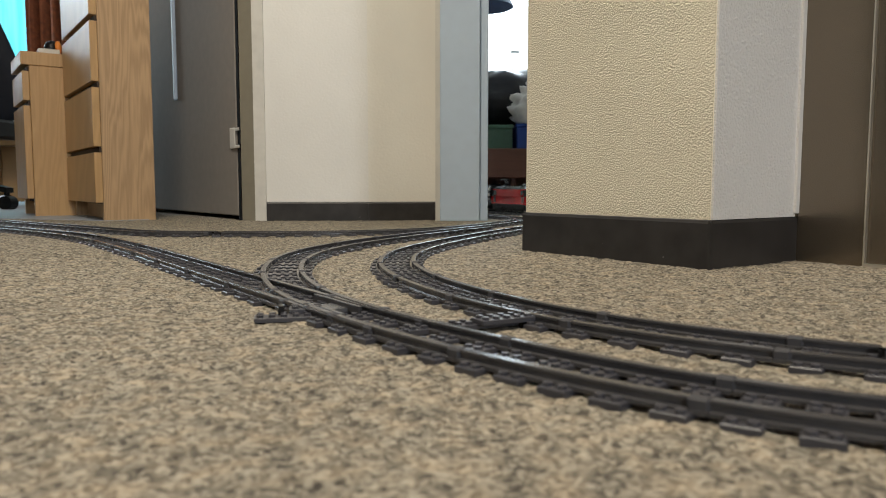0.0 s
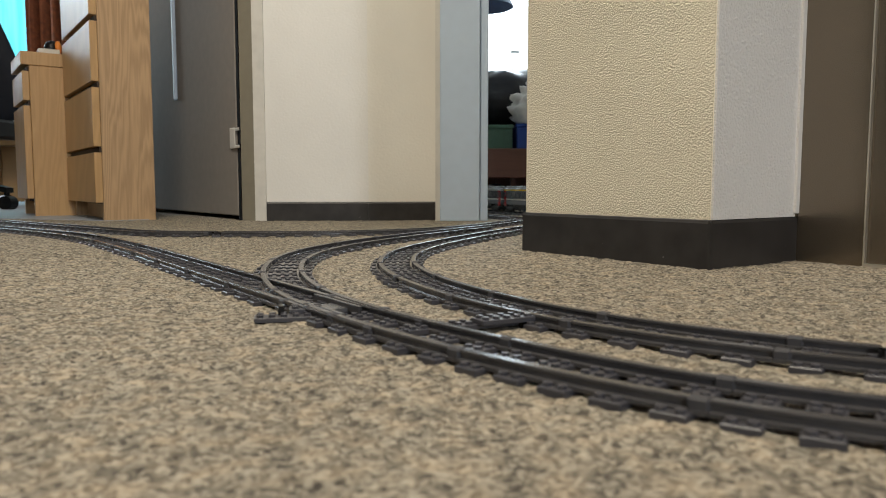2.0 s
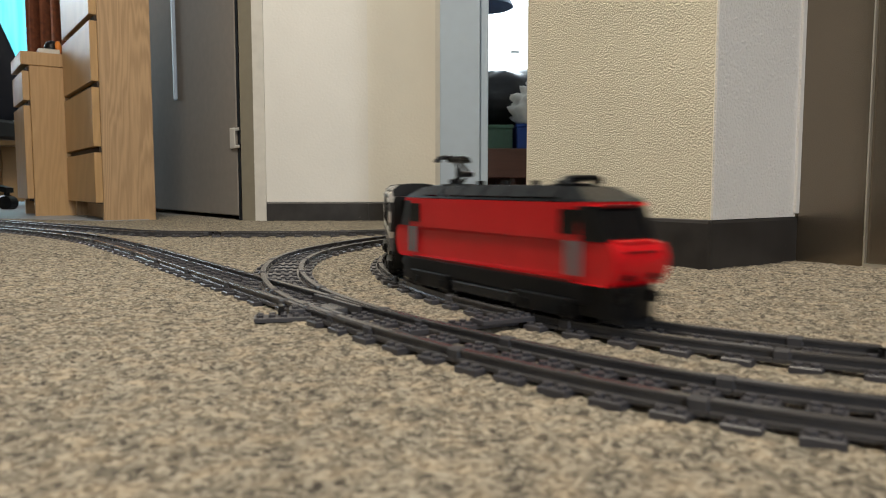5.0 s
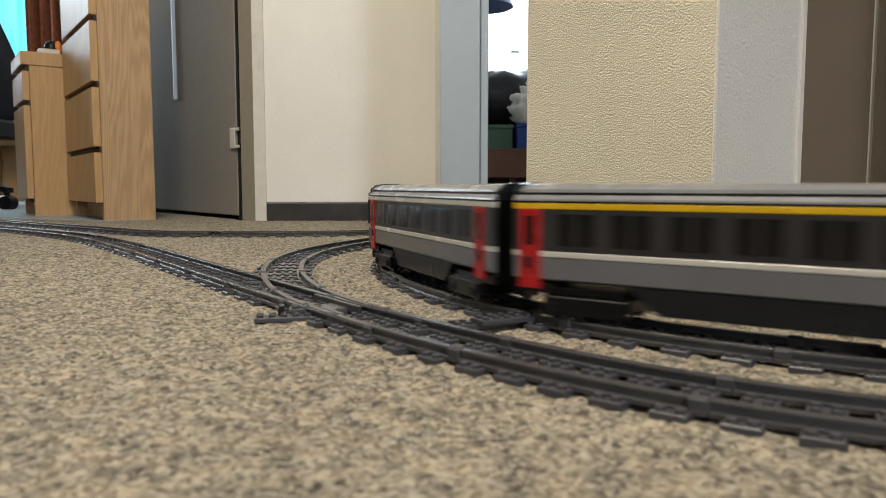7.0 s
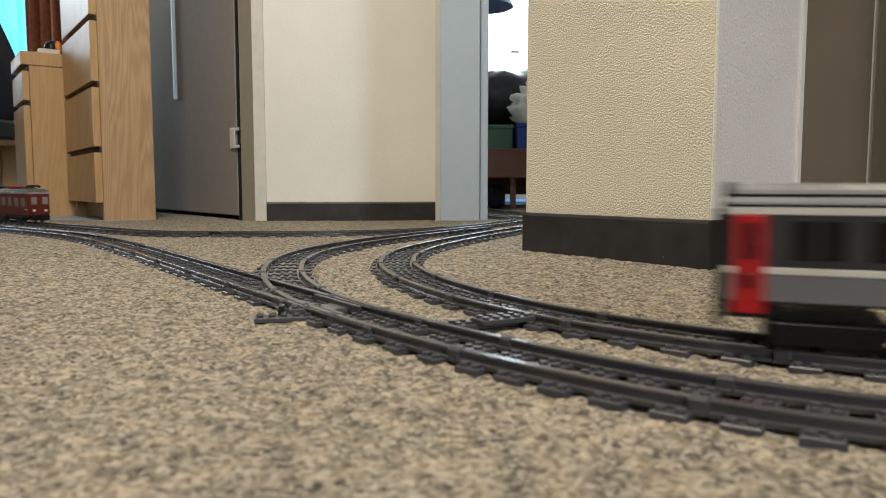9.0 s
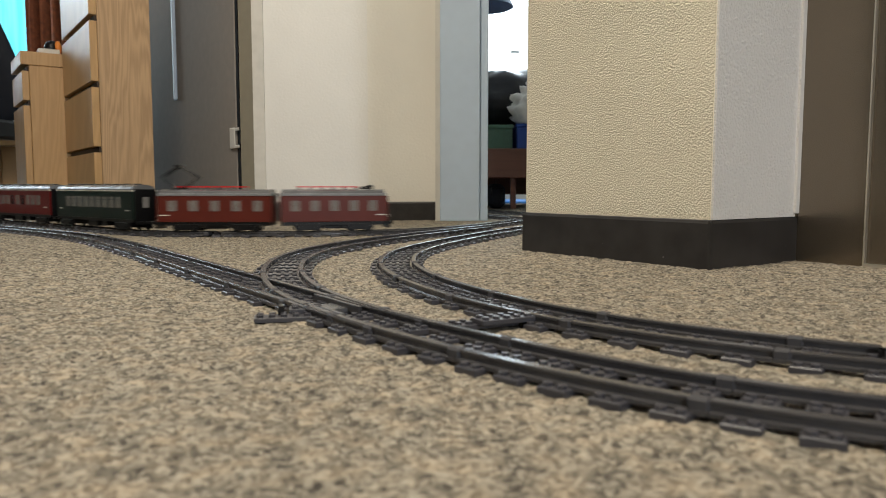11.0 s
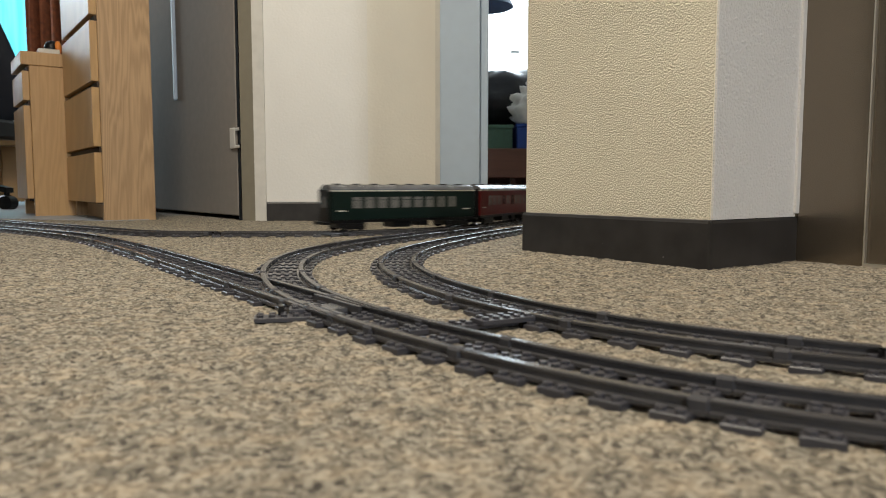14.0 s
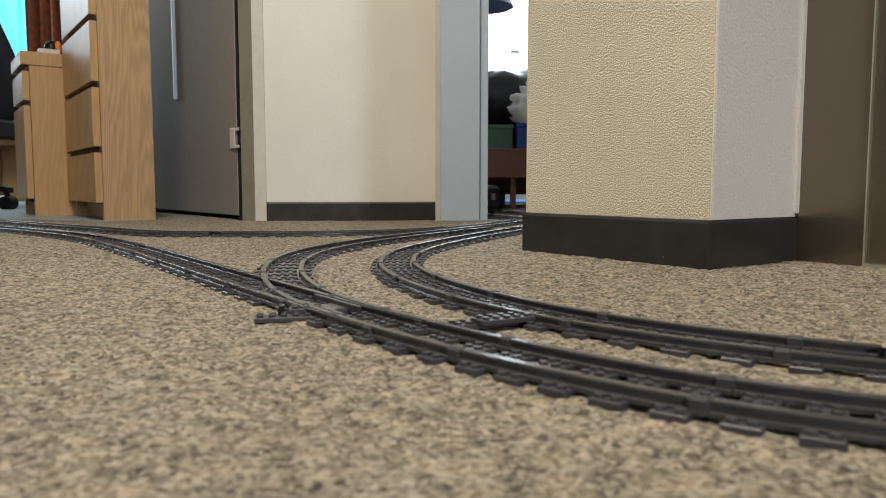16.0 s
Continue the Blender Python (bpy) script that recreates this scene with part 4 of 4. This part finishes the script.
def railcar(half, front, windows):
    ob = thing("railcar", "reddish brown brick-built toy railcar with roof pantograph", "toy train", "vintage red and green train")
    w = 0.0240
    part("body", box(B(), -half, half, -w, w, 0.0185, 0.0665, 0.0006), BROWN_RED, ob)
    part("skirt", box(B(), -half + 0.002, half - 0.002, -0.0228, 0.0228, 0.0120, 0.0184), BLACK, ob)
    part("cantrail", box(B(), -half - 0.0004, half + 0.0004, -w - 0.0006, w + 0.0006, 0.0666, 0.0715, 0.0005), LIGHT_GREY, ob, "light grey gutter strip")
    part("roof", extrude_x(B(), mirror([(0.0238, 0.0716), (0.0215, 0.0760), (0.0120, 0.0785)]), -half + 0.003, half - 0.003), MID_GREY, ob, "grey roof")
    part("roof_walkway", box(B(), -half + 0.03, half - 0.05, -0.008, 0.008, 0.0822, 0.0842), RED, ob, "bright red roof walkway")
    for i in range(6):
        x = -half + 0.035 + i * (2 * half - 0.09) / 5
        part("walkway_post", box(B(), x - 0.002, x + 0.002, -0.006, 0.006, 0.0780, 0.0821), LIGHT_GREY, ob)
    for i in range(windows):
        x = -half + 0.026 + i * (2 * half - 0.052) / (windows - 1)
        for s in (-1, 1):
            wd = part("window", box(B(), x - 0.0078, x + 0.0078, *sorted((s * (w - 0.001), s * (w + 0.0004))), 0.0385, 0.0580), PALE_WINDOW, ob, "pale clear window")
            part("mullion", box(B(), x - 0.0007, x + 0.0007, *sorted((s * w, s * (w + 0.0009))), 0.0385, 0.0580), BROWN_RED, wd)
    e = 1 if front else -1
    part("end_wall", box(B(), *sorted((e * half, e * (half + 0.004))), -0.0215, 0.0215, 0.0185, 0.0665, 0.001), BROWN_RED, ob)
    for q in (-1, 1):
        part("end_window", box(B(), *sorted((e * (half + 0.0038), e * (half + 0.0046))), q * 0.012 - 0.006, q * 0.012 + 0.006, 0.043, 0.060), PALE_WINDOW, ob)
        part("headlamp", cyl(B(), (e * (half + 0.005), q * 0.013, 0.0290), 0.003, 0.003, 10, "x"), WHITE, ob, "white round headlamp")
        part("buffer", cyl(B(), (e * (half + 0.009), q * 0.014, 0.0160), 0.0034, 0.008, 10, "x"), BLACK, ob)
    side_parts(ob, "lettering_bar", *sorted((e * (half - 0.020), e * (half - 0.002))), 0.0300, 0.0320, WHITE, 0.0005, "white lettering bar")
    part("cowcatcher", box(B(), *sorted((e * half, e * (half + 0.008))), -0.0205, 0.0205, 0.0060, 0.0184, 0.001), BLACK, ob)
    if front:
        pantograph(ob, half - 0.035, False, 1, 0.0790)
    else:
        # diamond pantograph, raised
        p = part("pantograph", box(B(), -half + 0.020, -half + 0.048, -0.009, 0.009, 0.0785, 0.0805, 0.0005), BLACK, ob)
        c = -half + 0.034
        bm = B()
        for s in (-0.009, 0.009):
            tube(bm, [(c + 0.004, s, 0.080), (c + 0.036, s, 0.100), (c + 0.002, s * 0.8, 0.120)], 0.0017, 6)
            tube(bm, [(c - 0.004, s, 0.080), (c - 0.036, s, 0.100), (c - 0.002, s * 0.8, 0.120)], 0.0017, 6)
        part("arm", bm, BLACK, p)
        part("bow", box(B(), c - 0.005, c + 0.005, -0.016, 0.016, 0.1195, 0.1240, 0.0008), BLACK, p)
    for x in (-half + 0.05, half - 0.05):
        bogie(ob, x, 0.026)
    part("underfloor_box", box(B(), -0.02, 0.02, -0.020, 0.020, 0.0060, 0.0119, 0.001), BLACK, ob)
    return ob


# ---------------------------------------------------------------- side room furniture
K_ = Vector((-0.914, 1.985))
FACE = math.degrees(math.atan2(-E1.y, -E1.x))      # along the fronts, away from the camera


def along(u, v, z=0):
    """A place u along the fronts and v towards the wall behind them."""
    p = K_ - E1 * u + E2 * v
    return pose(p.x, p.y, z, 0, 0, FACE)


def chest(name, label, u, v, length, depth, height, levels, mat, side_mat, top=0.0):
    """A chest whose drawer fronts face local +y; local x runs along the fronts."""
    ob = thing(name, label, "chest of drawers", "", along(u, v))
    part("side_panel", box(B(), 0, 0.02, -depth, 0, 0, height - top, 0.0015), side_mat, ob)
    part("side_panel", box(B(), length - 0.02, length, -depth, 0, 0, height - top, 0.0015), side_mat, ob)
    # Inside and finger pulls get their recess shade from the dark colour.
    part("carcass", box(B(), 0.021, length - 0.021, -depth + 0.002, -0.012, 0.045, height - top - 0.002), DARK_GAP, ob, "inside of the chest with shade in its dark colour")
    part("plinth", box(B(), 0.021, length - 0.021, -depth + 0.03, -0.03, 0, 0.0445), side_mat, ob)
    if top:
        part("top_board", box(B(), -0.002, length + 0.002, -depth, 0.022, height - top + 0.0005, height, 0.0015), mat, ob)
    for z0, z1 in levels:
        d = part("drawer", box(B(), -0.001, length + 0.001, 0.001, 0.020, z0, z1 - 0.016, 0.001), mat, ob)
        part("finger_pull", prism(B(), [(-0.001, z1 - 0.0158), (length + 0.001, z1 - 0.0158), (length + 0.001, z1 - 0.002), (-0.001, z1 - 0.002)], 0.0005, 0.006), DARK_GAP, d, "recessed finger pull with the slot's shade in its colour")
    return ob


chest("chest_of_drawers", "tall oak veneer chest of drawers with slanted finger pulls", 0, 0, 0.432, 0.134, 1.00,
      [(0.050, 0.200), (0.200, 0.372), (0.372, 0.545), (0.545, 0.715), (0.715, 0.885), (0.885, 0.998)], BIRCH, OAK)
chest("drawer_unit", "low warm birch drawer unit beside the tall chest", 0.44, -0.112, 0.26, 0.24, 0.503,
      [(0.056, 0.356), (0.356, 0.460)], BIRCH, BIRCH, 0.041)


def side_table():
    ob = thing("side_table", "low birch side table behind the drawer unit", "table", "", pose(-2.135, 3.50, 0, 0, 0, 20))
    part("leg_panel", box(B(), 0, 0.03, -0.02, 0.25, 0, 0.285, 0.002), BIRCH, ob)
    part("leg_panel", box(B(), 0.4, 0.43, -0.02, 0.25, 0, 0.285, 0.002), BIRCH, ob)
    part("back_panel", box(B(), 0.031, 0.399, 0.05, 0.07, 0.02, 0.2845, 0.002), BIRCH, ob)
    part("tabletop", box(B(), -0.01, 0.44, -0.04, 0.27, 0.2855, 0.31, 0.002), BIRCH, ob)


side_table()


def desk_toy():
    m = along(0.56, -0.03, 0.503)
    ob = thing("toy_figurine", "small black and orange toy on the drawer unit", "toy", "", m)
    bm = B()
    bmesh.ops.create_uvsphere(bm, u_segments=14, v_segments=8, radius=0.024, matrix=Matrix.Translation((0, 0, 0.030)) @ Matrix.Diagonal((0.9, 1, 1.25, 1)))
    part("body", bm, BLACK, ob, smooth=True)
    bm = B()
    bmesh.ops.create_uvsphere(bm, u_segments=12, v_segments=8, radius=0.015, matrix=Matrix.Translation((-0.012, -0.016, 0.034)) @ Matrix.Diagonal((0.9, 0.8, 1.6, 1)))
    part("patch", bm, ORANGE, ob, smooth=True)
    part("foot", cyl(B(), (0, 0, 0.003), 0.02, 0.006, 14), BLACK, ob)


desk_toy()
part_box = thing("small_box", "small white box on the drawer unit", "box", "", along(0.47, -0.05, 0.503))
part("carton", box(B(), 0, 0.05, -0.03, 0.03, 0, 0.018, 0.002), WHITE, part_box)


def office_chair():
    ob = thing("office_chair", "black swivel office chair with a star base", "chair", "", pose(-2.03, 2.97, 0, 0, 0, 0))
    bm = B()
    # rounded tall back, bowed
    rings = []
    for z, hw, dy in ((0.37, 0.15, 0.0), (0.41, 0.215, -0.005), (0.48, 0.24, -0.02), (0.57, 0.235, -0.035), (0.70, 0.19, -0.045), (0.82, 0.14, -0.05), (0.95, 0.09, -0.055)):
        rings.append([bm.verts.new((hw * math.cos(k * math.tau / 16), 0.26 + dy + 0.035 * math.sin(k * math.tau / 16), z)) for k in range(16)])
    for a, b in zip(rings, rings[1:]):
        for k in range(16):
            bm.faces.new((a[k], a[(k + 1) % 16], b[(k + 1) % 16], b[k]))
    bm.faces.new(rings[0][::-1]), bm.faces.new(rings[-1])
    part("backrest", bm, CHAIR_BLACK, ob, smooth=True)
    bm = cyl(B(), (0, -0.02, 0.395), 0.20, 0.06, 24)
    part("seat", bm, CHAIR_BLACK, ob)
    part("back_bar", box(B(), -0.03, 0.03, 0.16, 0.26, 0.34, 0.52, 0.006), BLACK, ob)
    part("tilt_box", box(B(), -0.09, 0.255, -0.1, 0.14, 0.285, 0.364, 0.012), BLACK, ob)
    part("gas_column", cyl(B(), (0, 0, 0.22), 0.028, 0.22, 14), BLACK, ob)
    leg = mesh_of("leg", prism(B(), [(0.02, 0.115), (0.30, 0.068), (0.30, 0.088), (0.02, 0.15)], -0.022, 0.022), BLACK)
    wheel = mesh_of("castor", cyl(B(), (0.29, 0, 0.028), 0.028, 0.045, 14, "y"), BLACK)
    for k in range(5):
        m = pose(0, 0, 0, 0, 0, 72 * k - 4)
        lg = shared("leg", leg, ob, m)
        shared("castor", wheel, lg)
        part("castor_stem", cyl(B(), (0.29, 0, 0.062), 0.007, 0.02, 8), BLACK, lg)


office_chair()


def curtain(x0, x1, y, z0, z1):
    ob = thing("curtain", "rust brown curtain hanging in folds beside the window", "curtain")
    bm = B()
    n = 40
    lo, hi = [], []
    for i in range(n + 1):
        u = i / n
        d = 0.035 * math.sin(u * 5 * math.tau) + 0.012 * math.sin(u * 13 * math.tau + 1)
        lo.append((x0 + (x1 - x0) * u, y + d))
        hi.append((x0 + (x1 - x0) * u, y + d + 0.006))
    a = [bm.verts.new((x, yy, z0)) for x, yy in lo]
    b = [bm.verts.new((x, yy, z1)) for x, yy in lo]
    c = [bm.verts.new((x, yy, z0)) for x, yy in hi]
    d = [bm.verts.new((x, yy, z1)) for x, yy in hi]
    for i in range(n):
        bm.faces.new((a[i], a[i + 1], b[i + 1], b[i]))
        bm.faces.new((c[i + 1], c[i], d[i], d[i + 1]))
        bm.faces.new((b[i], b[i + 1], d[i + 1], d[i]))
        bm.faces.new((a[i + 1], a[i], c[i], c[i + 1]))
    part("cloth", bm, CURTAIN_BROWN, ob, smooth=True)
    part("rail", tube(B(), [(x0 - 2.0, y, z1 + 0.015), (x1 + 0.05, y, z1 + 0.015)], 0.012, 8), STEEL, ob)


curtain(-2.98, -2.60, 5.36, 0.02, 2.3)


# ---------------------------------------------------------------- far room
def bed():
    ob = thing("bed", "red-brown wooden bed frame loaded with bags", "bed", "", pose(0.06, 2.98, 0))
    part("side_rail", box(B(), 0, 1.9, 0, 0.03, 0.128, 0.246, 0.003), BED_WOOD, ob)
    part("side_rail", box(B(), 0, 1.9, 0.87, 0.90, 0.052, 0.246, 0.003), BED_WOOD, ob)
    part("end_board", box(B(), -0.03, -0.0005, 0, 0.9, 0.10, 0.26, 0.003), BED_WOOD, ob)
    part("slat_base", box(B(), 0.0, 1.9, 0.031, 0.869, 0.215, 0.235), BED_WOOD, ob)
    for x in (0.215, 1.84):
        for y in (0.02, 0.84):
            part("leg", box(B(), x, x + 0.022, y, y + 0.03, 0, 0.1278, 0.002), BED_WOOD, ob)


bed()


def carton(name, label, m, sx, sy, sz, mat):
    ob = thing(name, label, "box", "", m)
    part("box_body", box(B(), 0, sx, 0, sy, 0, sz * 0.86, 0.004), mat, ob)
    part("lid", box(B(), -0.004, sx + 0.004, -0.004, sy + 0.004, sz * 0.862, sz, 0.003), mat, ob)


carton("storage_box", "dull green storage box on the bed", pose(0.10, 3.03, 0.2365), 0.185, 0.3, 0.108, BOX_GREEN)
carton("storage_box", "deep blue storage box on the bed", pose(0.30, 3.02, 0.2365), 0.35, 0.3, 0.112, BOX_BLUE)


def bag(name, label, m, sx, sy, sz, mat, seed, crumple):
    ob = thing(name, label, "bag", "", m)
    bm = B()
    bmesh.ops.create_icosphere(bm, subdivisions=4, radius=1.0)
    for v in bm.verts:
        p = v.co.copy()
        k = 1 + crumple * noise.noise(p * 2.6 + Vector((seed, 0, 0))) + crumple * 0.5 * abs(noise.noise(p * 7 + Vector((0, seed, 0))))
        v.co = Vector((p.x * sx * k, p.y * sy * k, (max(p.z, -0.82) + 0.82) / 1.82 * sz * (1 + 0.5 * (k - 1))))
    part("sack", bm, mat, ob, smooth=True)
    part("knot", cyl(B(), (0, 0, sz * 0.95), 0.014, 0.03, 10, "z", 0.022), mat, ob)


bag("bin_bag", "bulging black plastic sack on the boxes", pose(0.33, 3.24, 0.3475), 0.30, 0.2, 0.238, BAG_BLACK, 3, 0.22)
bag("plastic_bag", "crumpled white plastic bag on the boxes", pose(0.375, 3.08, 0.3495), 0.105, 0.075, 0.165, BAG_WHITE, 9, 0.35)


def standing_lamp():
    ob = thing("floor_lamp", "floor lamp with a slate blue cone shade", "lamp", "", pose(0.205, 3.95, 0))
    part("base", cyl(B(), (0, 0, 0.012), 0.12, 0.024, 24), BLACK, ob)
    part("pole", cyl(B(), (0, 0, 0.6), 0.010, 1.15, 10), BLACK, ob)
    bm = B()
    bmesh.ops.create_cone(bm, cap_ends=False, segments=28, radius1=0.165, radius2=0.07, depth=0.2, matrix=Matrix.Translation((0, 0, 1.13)))
    ret = bmesh.ops.solidify(bm, geom=bm.faces[:], thickness=0.004)
    part("shade", bm, SHADE_BLUE, ob)


standing_lamp()
# Sheet added to carry the blue light on the floor beyond the bed.
lit_sheet_ob = thing("lit_floor_sheet", "bright blue sheet on the far room floor, window light in its colour", "mat")
part("sheet", box(B(), -0.2, 1.6, 4.0, 4.7, 0.0, 0.012, 0.004), LIT_FLOOR_BLUE, lit_sheet_ob)


def holdall():
    ob = thing("holdall", "dark travel bag under the bed", "bag", "", pose(0.19, 3.12, 0))
    part("bag_body", box(B(), 0, 0.075, 0, 0.22, 0, 0.105, 0.02), CHAIR_BLACK, ob)
    part("strap", tube(B(), [(0.015, 0.0, 0.06), (0.015, -0.012, 0.085), (0.06, -0.012, 0.085), (0.06, 0.0, 0.06)], 0.004, 6), BLACK, ob)


holdall()


# ---------------------------------------------------------------- what moves
def follow(vehicle, line, head, behind, wheelbase):
    """Key a vehicle whose middle runs behind the train's head along a track."""
    rows = []
    for k in range(161):
        t = k / 10
        s = head(t) - behind
        x0, y0, _ = line.at(s + wheelbase / 2)
        x1, y1, _ = line.at(s - wheelbase / 2)
        rows.append((t, pose((x0 + x1) / 2, (y0 + y1) / 2, RAIL_Z, 0, 0, math.degrees(math.atan2(y0 - y1, x0 - x1)))))
    walk(vehicle, rows)


def glide(knots):
    """A smooth run through (seconds, metres), straight on beyond its ends."""
    ts, ss = (np.array(c, float) for c in zip(*knots))
    v = np.gradient(ss, ts)

    def at(t):
        if t <= ts[0]:
            return ss[0] + v[0] * (t - ts[0])
        if t >= ts[-1]:
            return ss[-1] + v[-1] * (t - ts[-1])
        i = int(np.searchsorted(ts, t)) - 1
        h = ts[i + 1] - ts[i]
        u = (t - ts[i]) / h
        return ((2 * u ** 3 - 3 * u ** 2 + 1) * ss[i] + (u ** 3 - 2 * u ** 2 + u) * h * v[i]
                + (3 * u ** 2 - 2 * u ** 3) * ss[i + 1] + (u ** 3 - u ** 2) * h * v[i + 1])
    return at


# the nose of the express on the inner track, and the head of the vintage train on the crossing track
EXPRESS = glide([(0.0, -1.667), (1.0, -1.347), (2.0, -0.928), (3.0, -0.497), (3.5, -0.287), (4.0, -0.078), (6.3, 0.890), (7.0, 1.166), (8.0, 1.546), (9.0, 1.940), (10.0, 2.32)])
VINTAGE = glide([(8.5, -0.748), (9.2, -0.464), (10.3, 0.050), (11.3, 0.528), (12.0, 0.849), (13.3, 1.454), (14.0, 1.779), (15.0, 2.250), (16.0, 2.765)])


def express_nose(t):
    return INNER_ZERO + 0.775 + EXPRESS(min(t, 10.0)) + 0.38 * (1 - math.exp(min(10.0 - t, 0)))


def vintage_head(t):
    return CROSS_ZERO + VINTAGE(max(t, 6.0)) - 0.36 * (1 - math.exp(min(t - 6.0, 0)))


def motions():
    follow(locomotive(), INNER, express_nose, 0.135, 0.140)
    for k, kind in enumerate(("bistro", "first", "second", "second")):
        follow(express_coach(kind), INNER, express_nose, 0.4326 + 0.3209 * k, 0.236)
    follow(railcar(0.098, True, 5), CROSS, vintage_head, 0.172, 0.11)
    follow(railcar(0.105, False, 5), CROSS, vintage_head, 0.385, 0.11)
    follow(old_coach(DARK_GREEN, "dark green", WHITE), CROSS, vintage_head, 0.695, 0.24)
    follow(old_coach(DARK_RED, "dark red", WHITE, (3, 5)), CROSS, vintage_head, 1.060, 0.24)
    follow(old_coach(DARK_GREEN, "dark green", WHITE), CROSS, vintage_head, 1.418, 0.24)


motions()
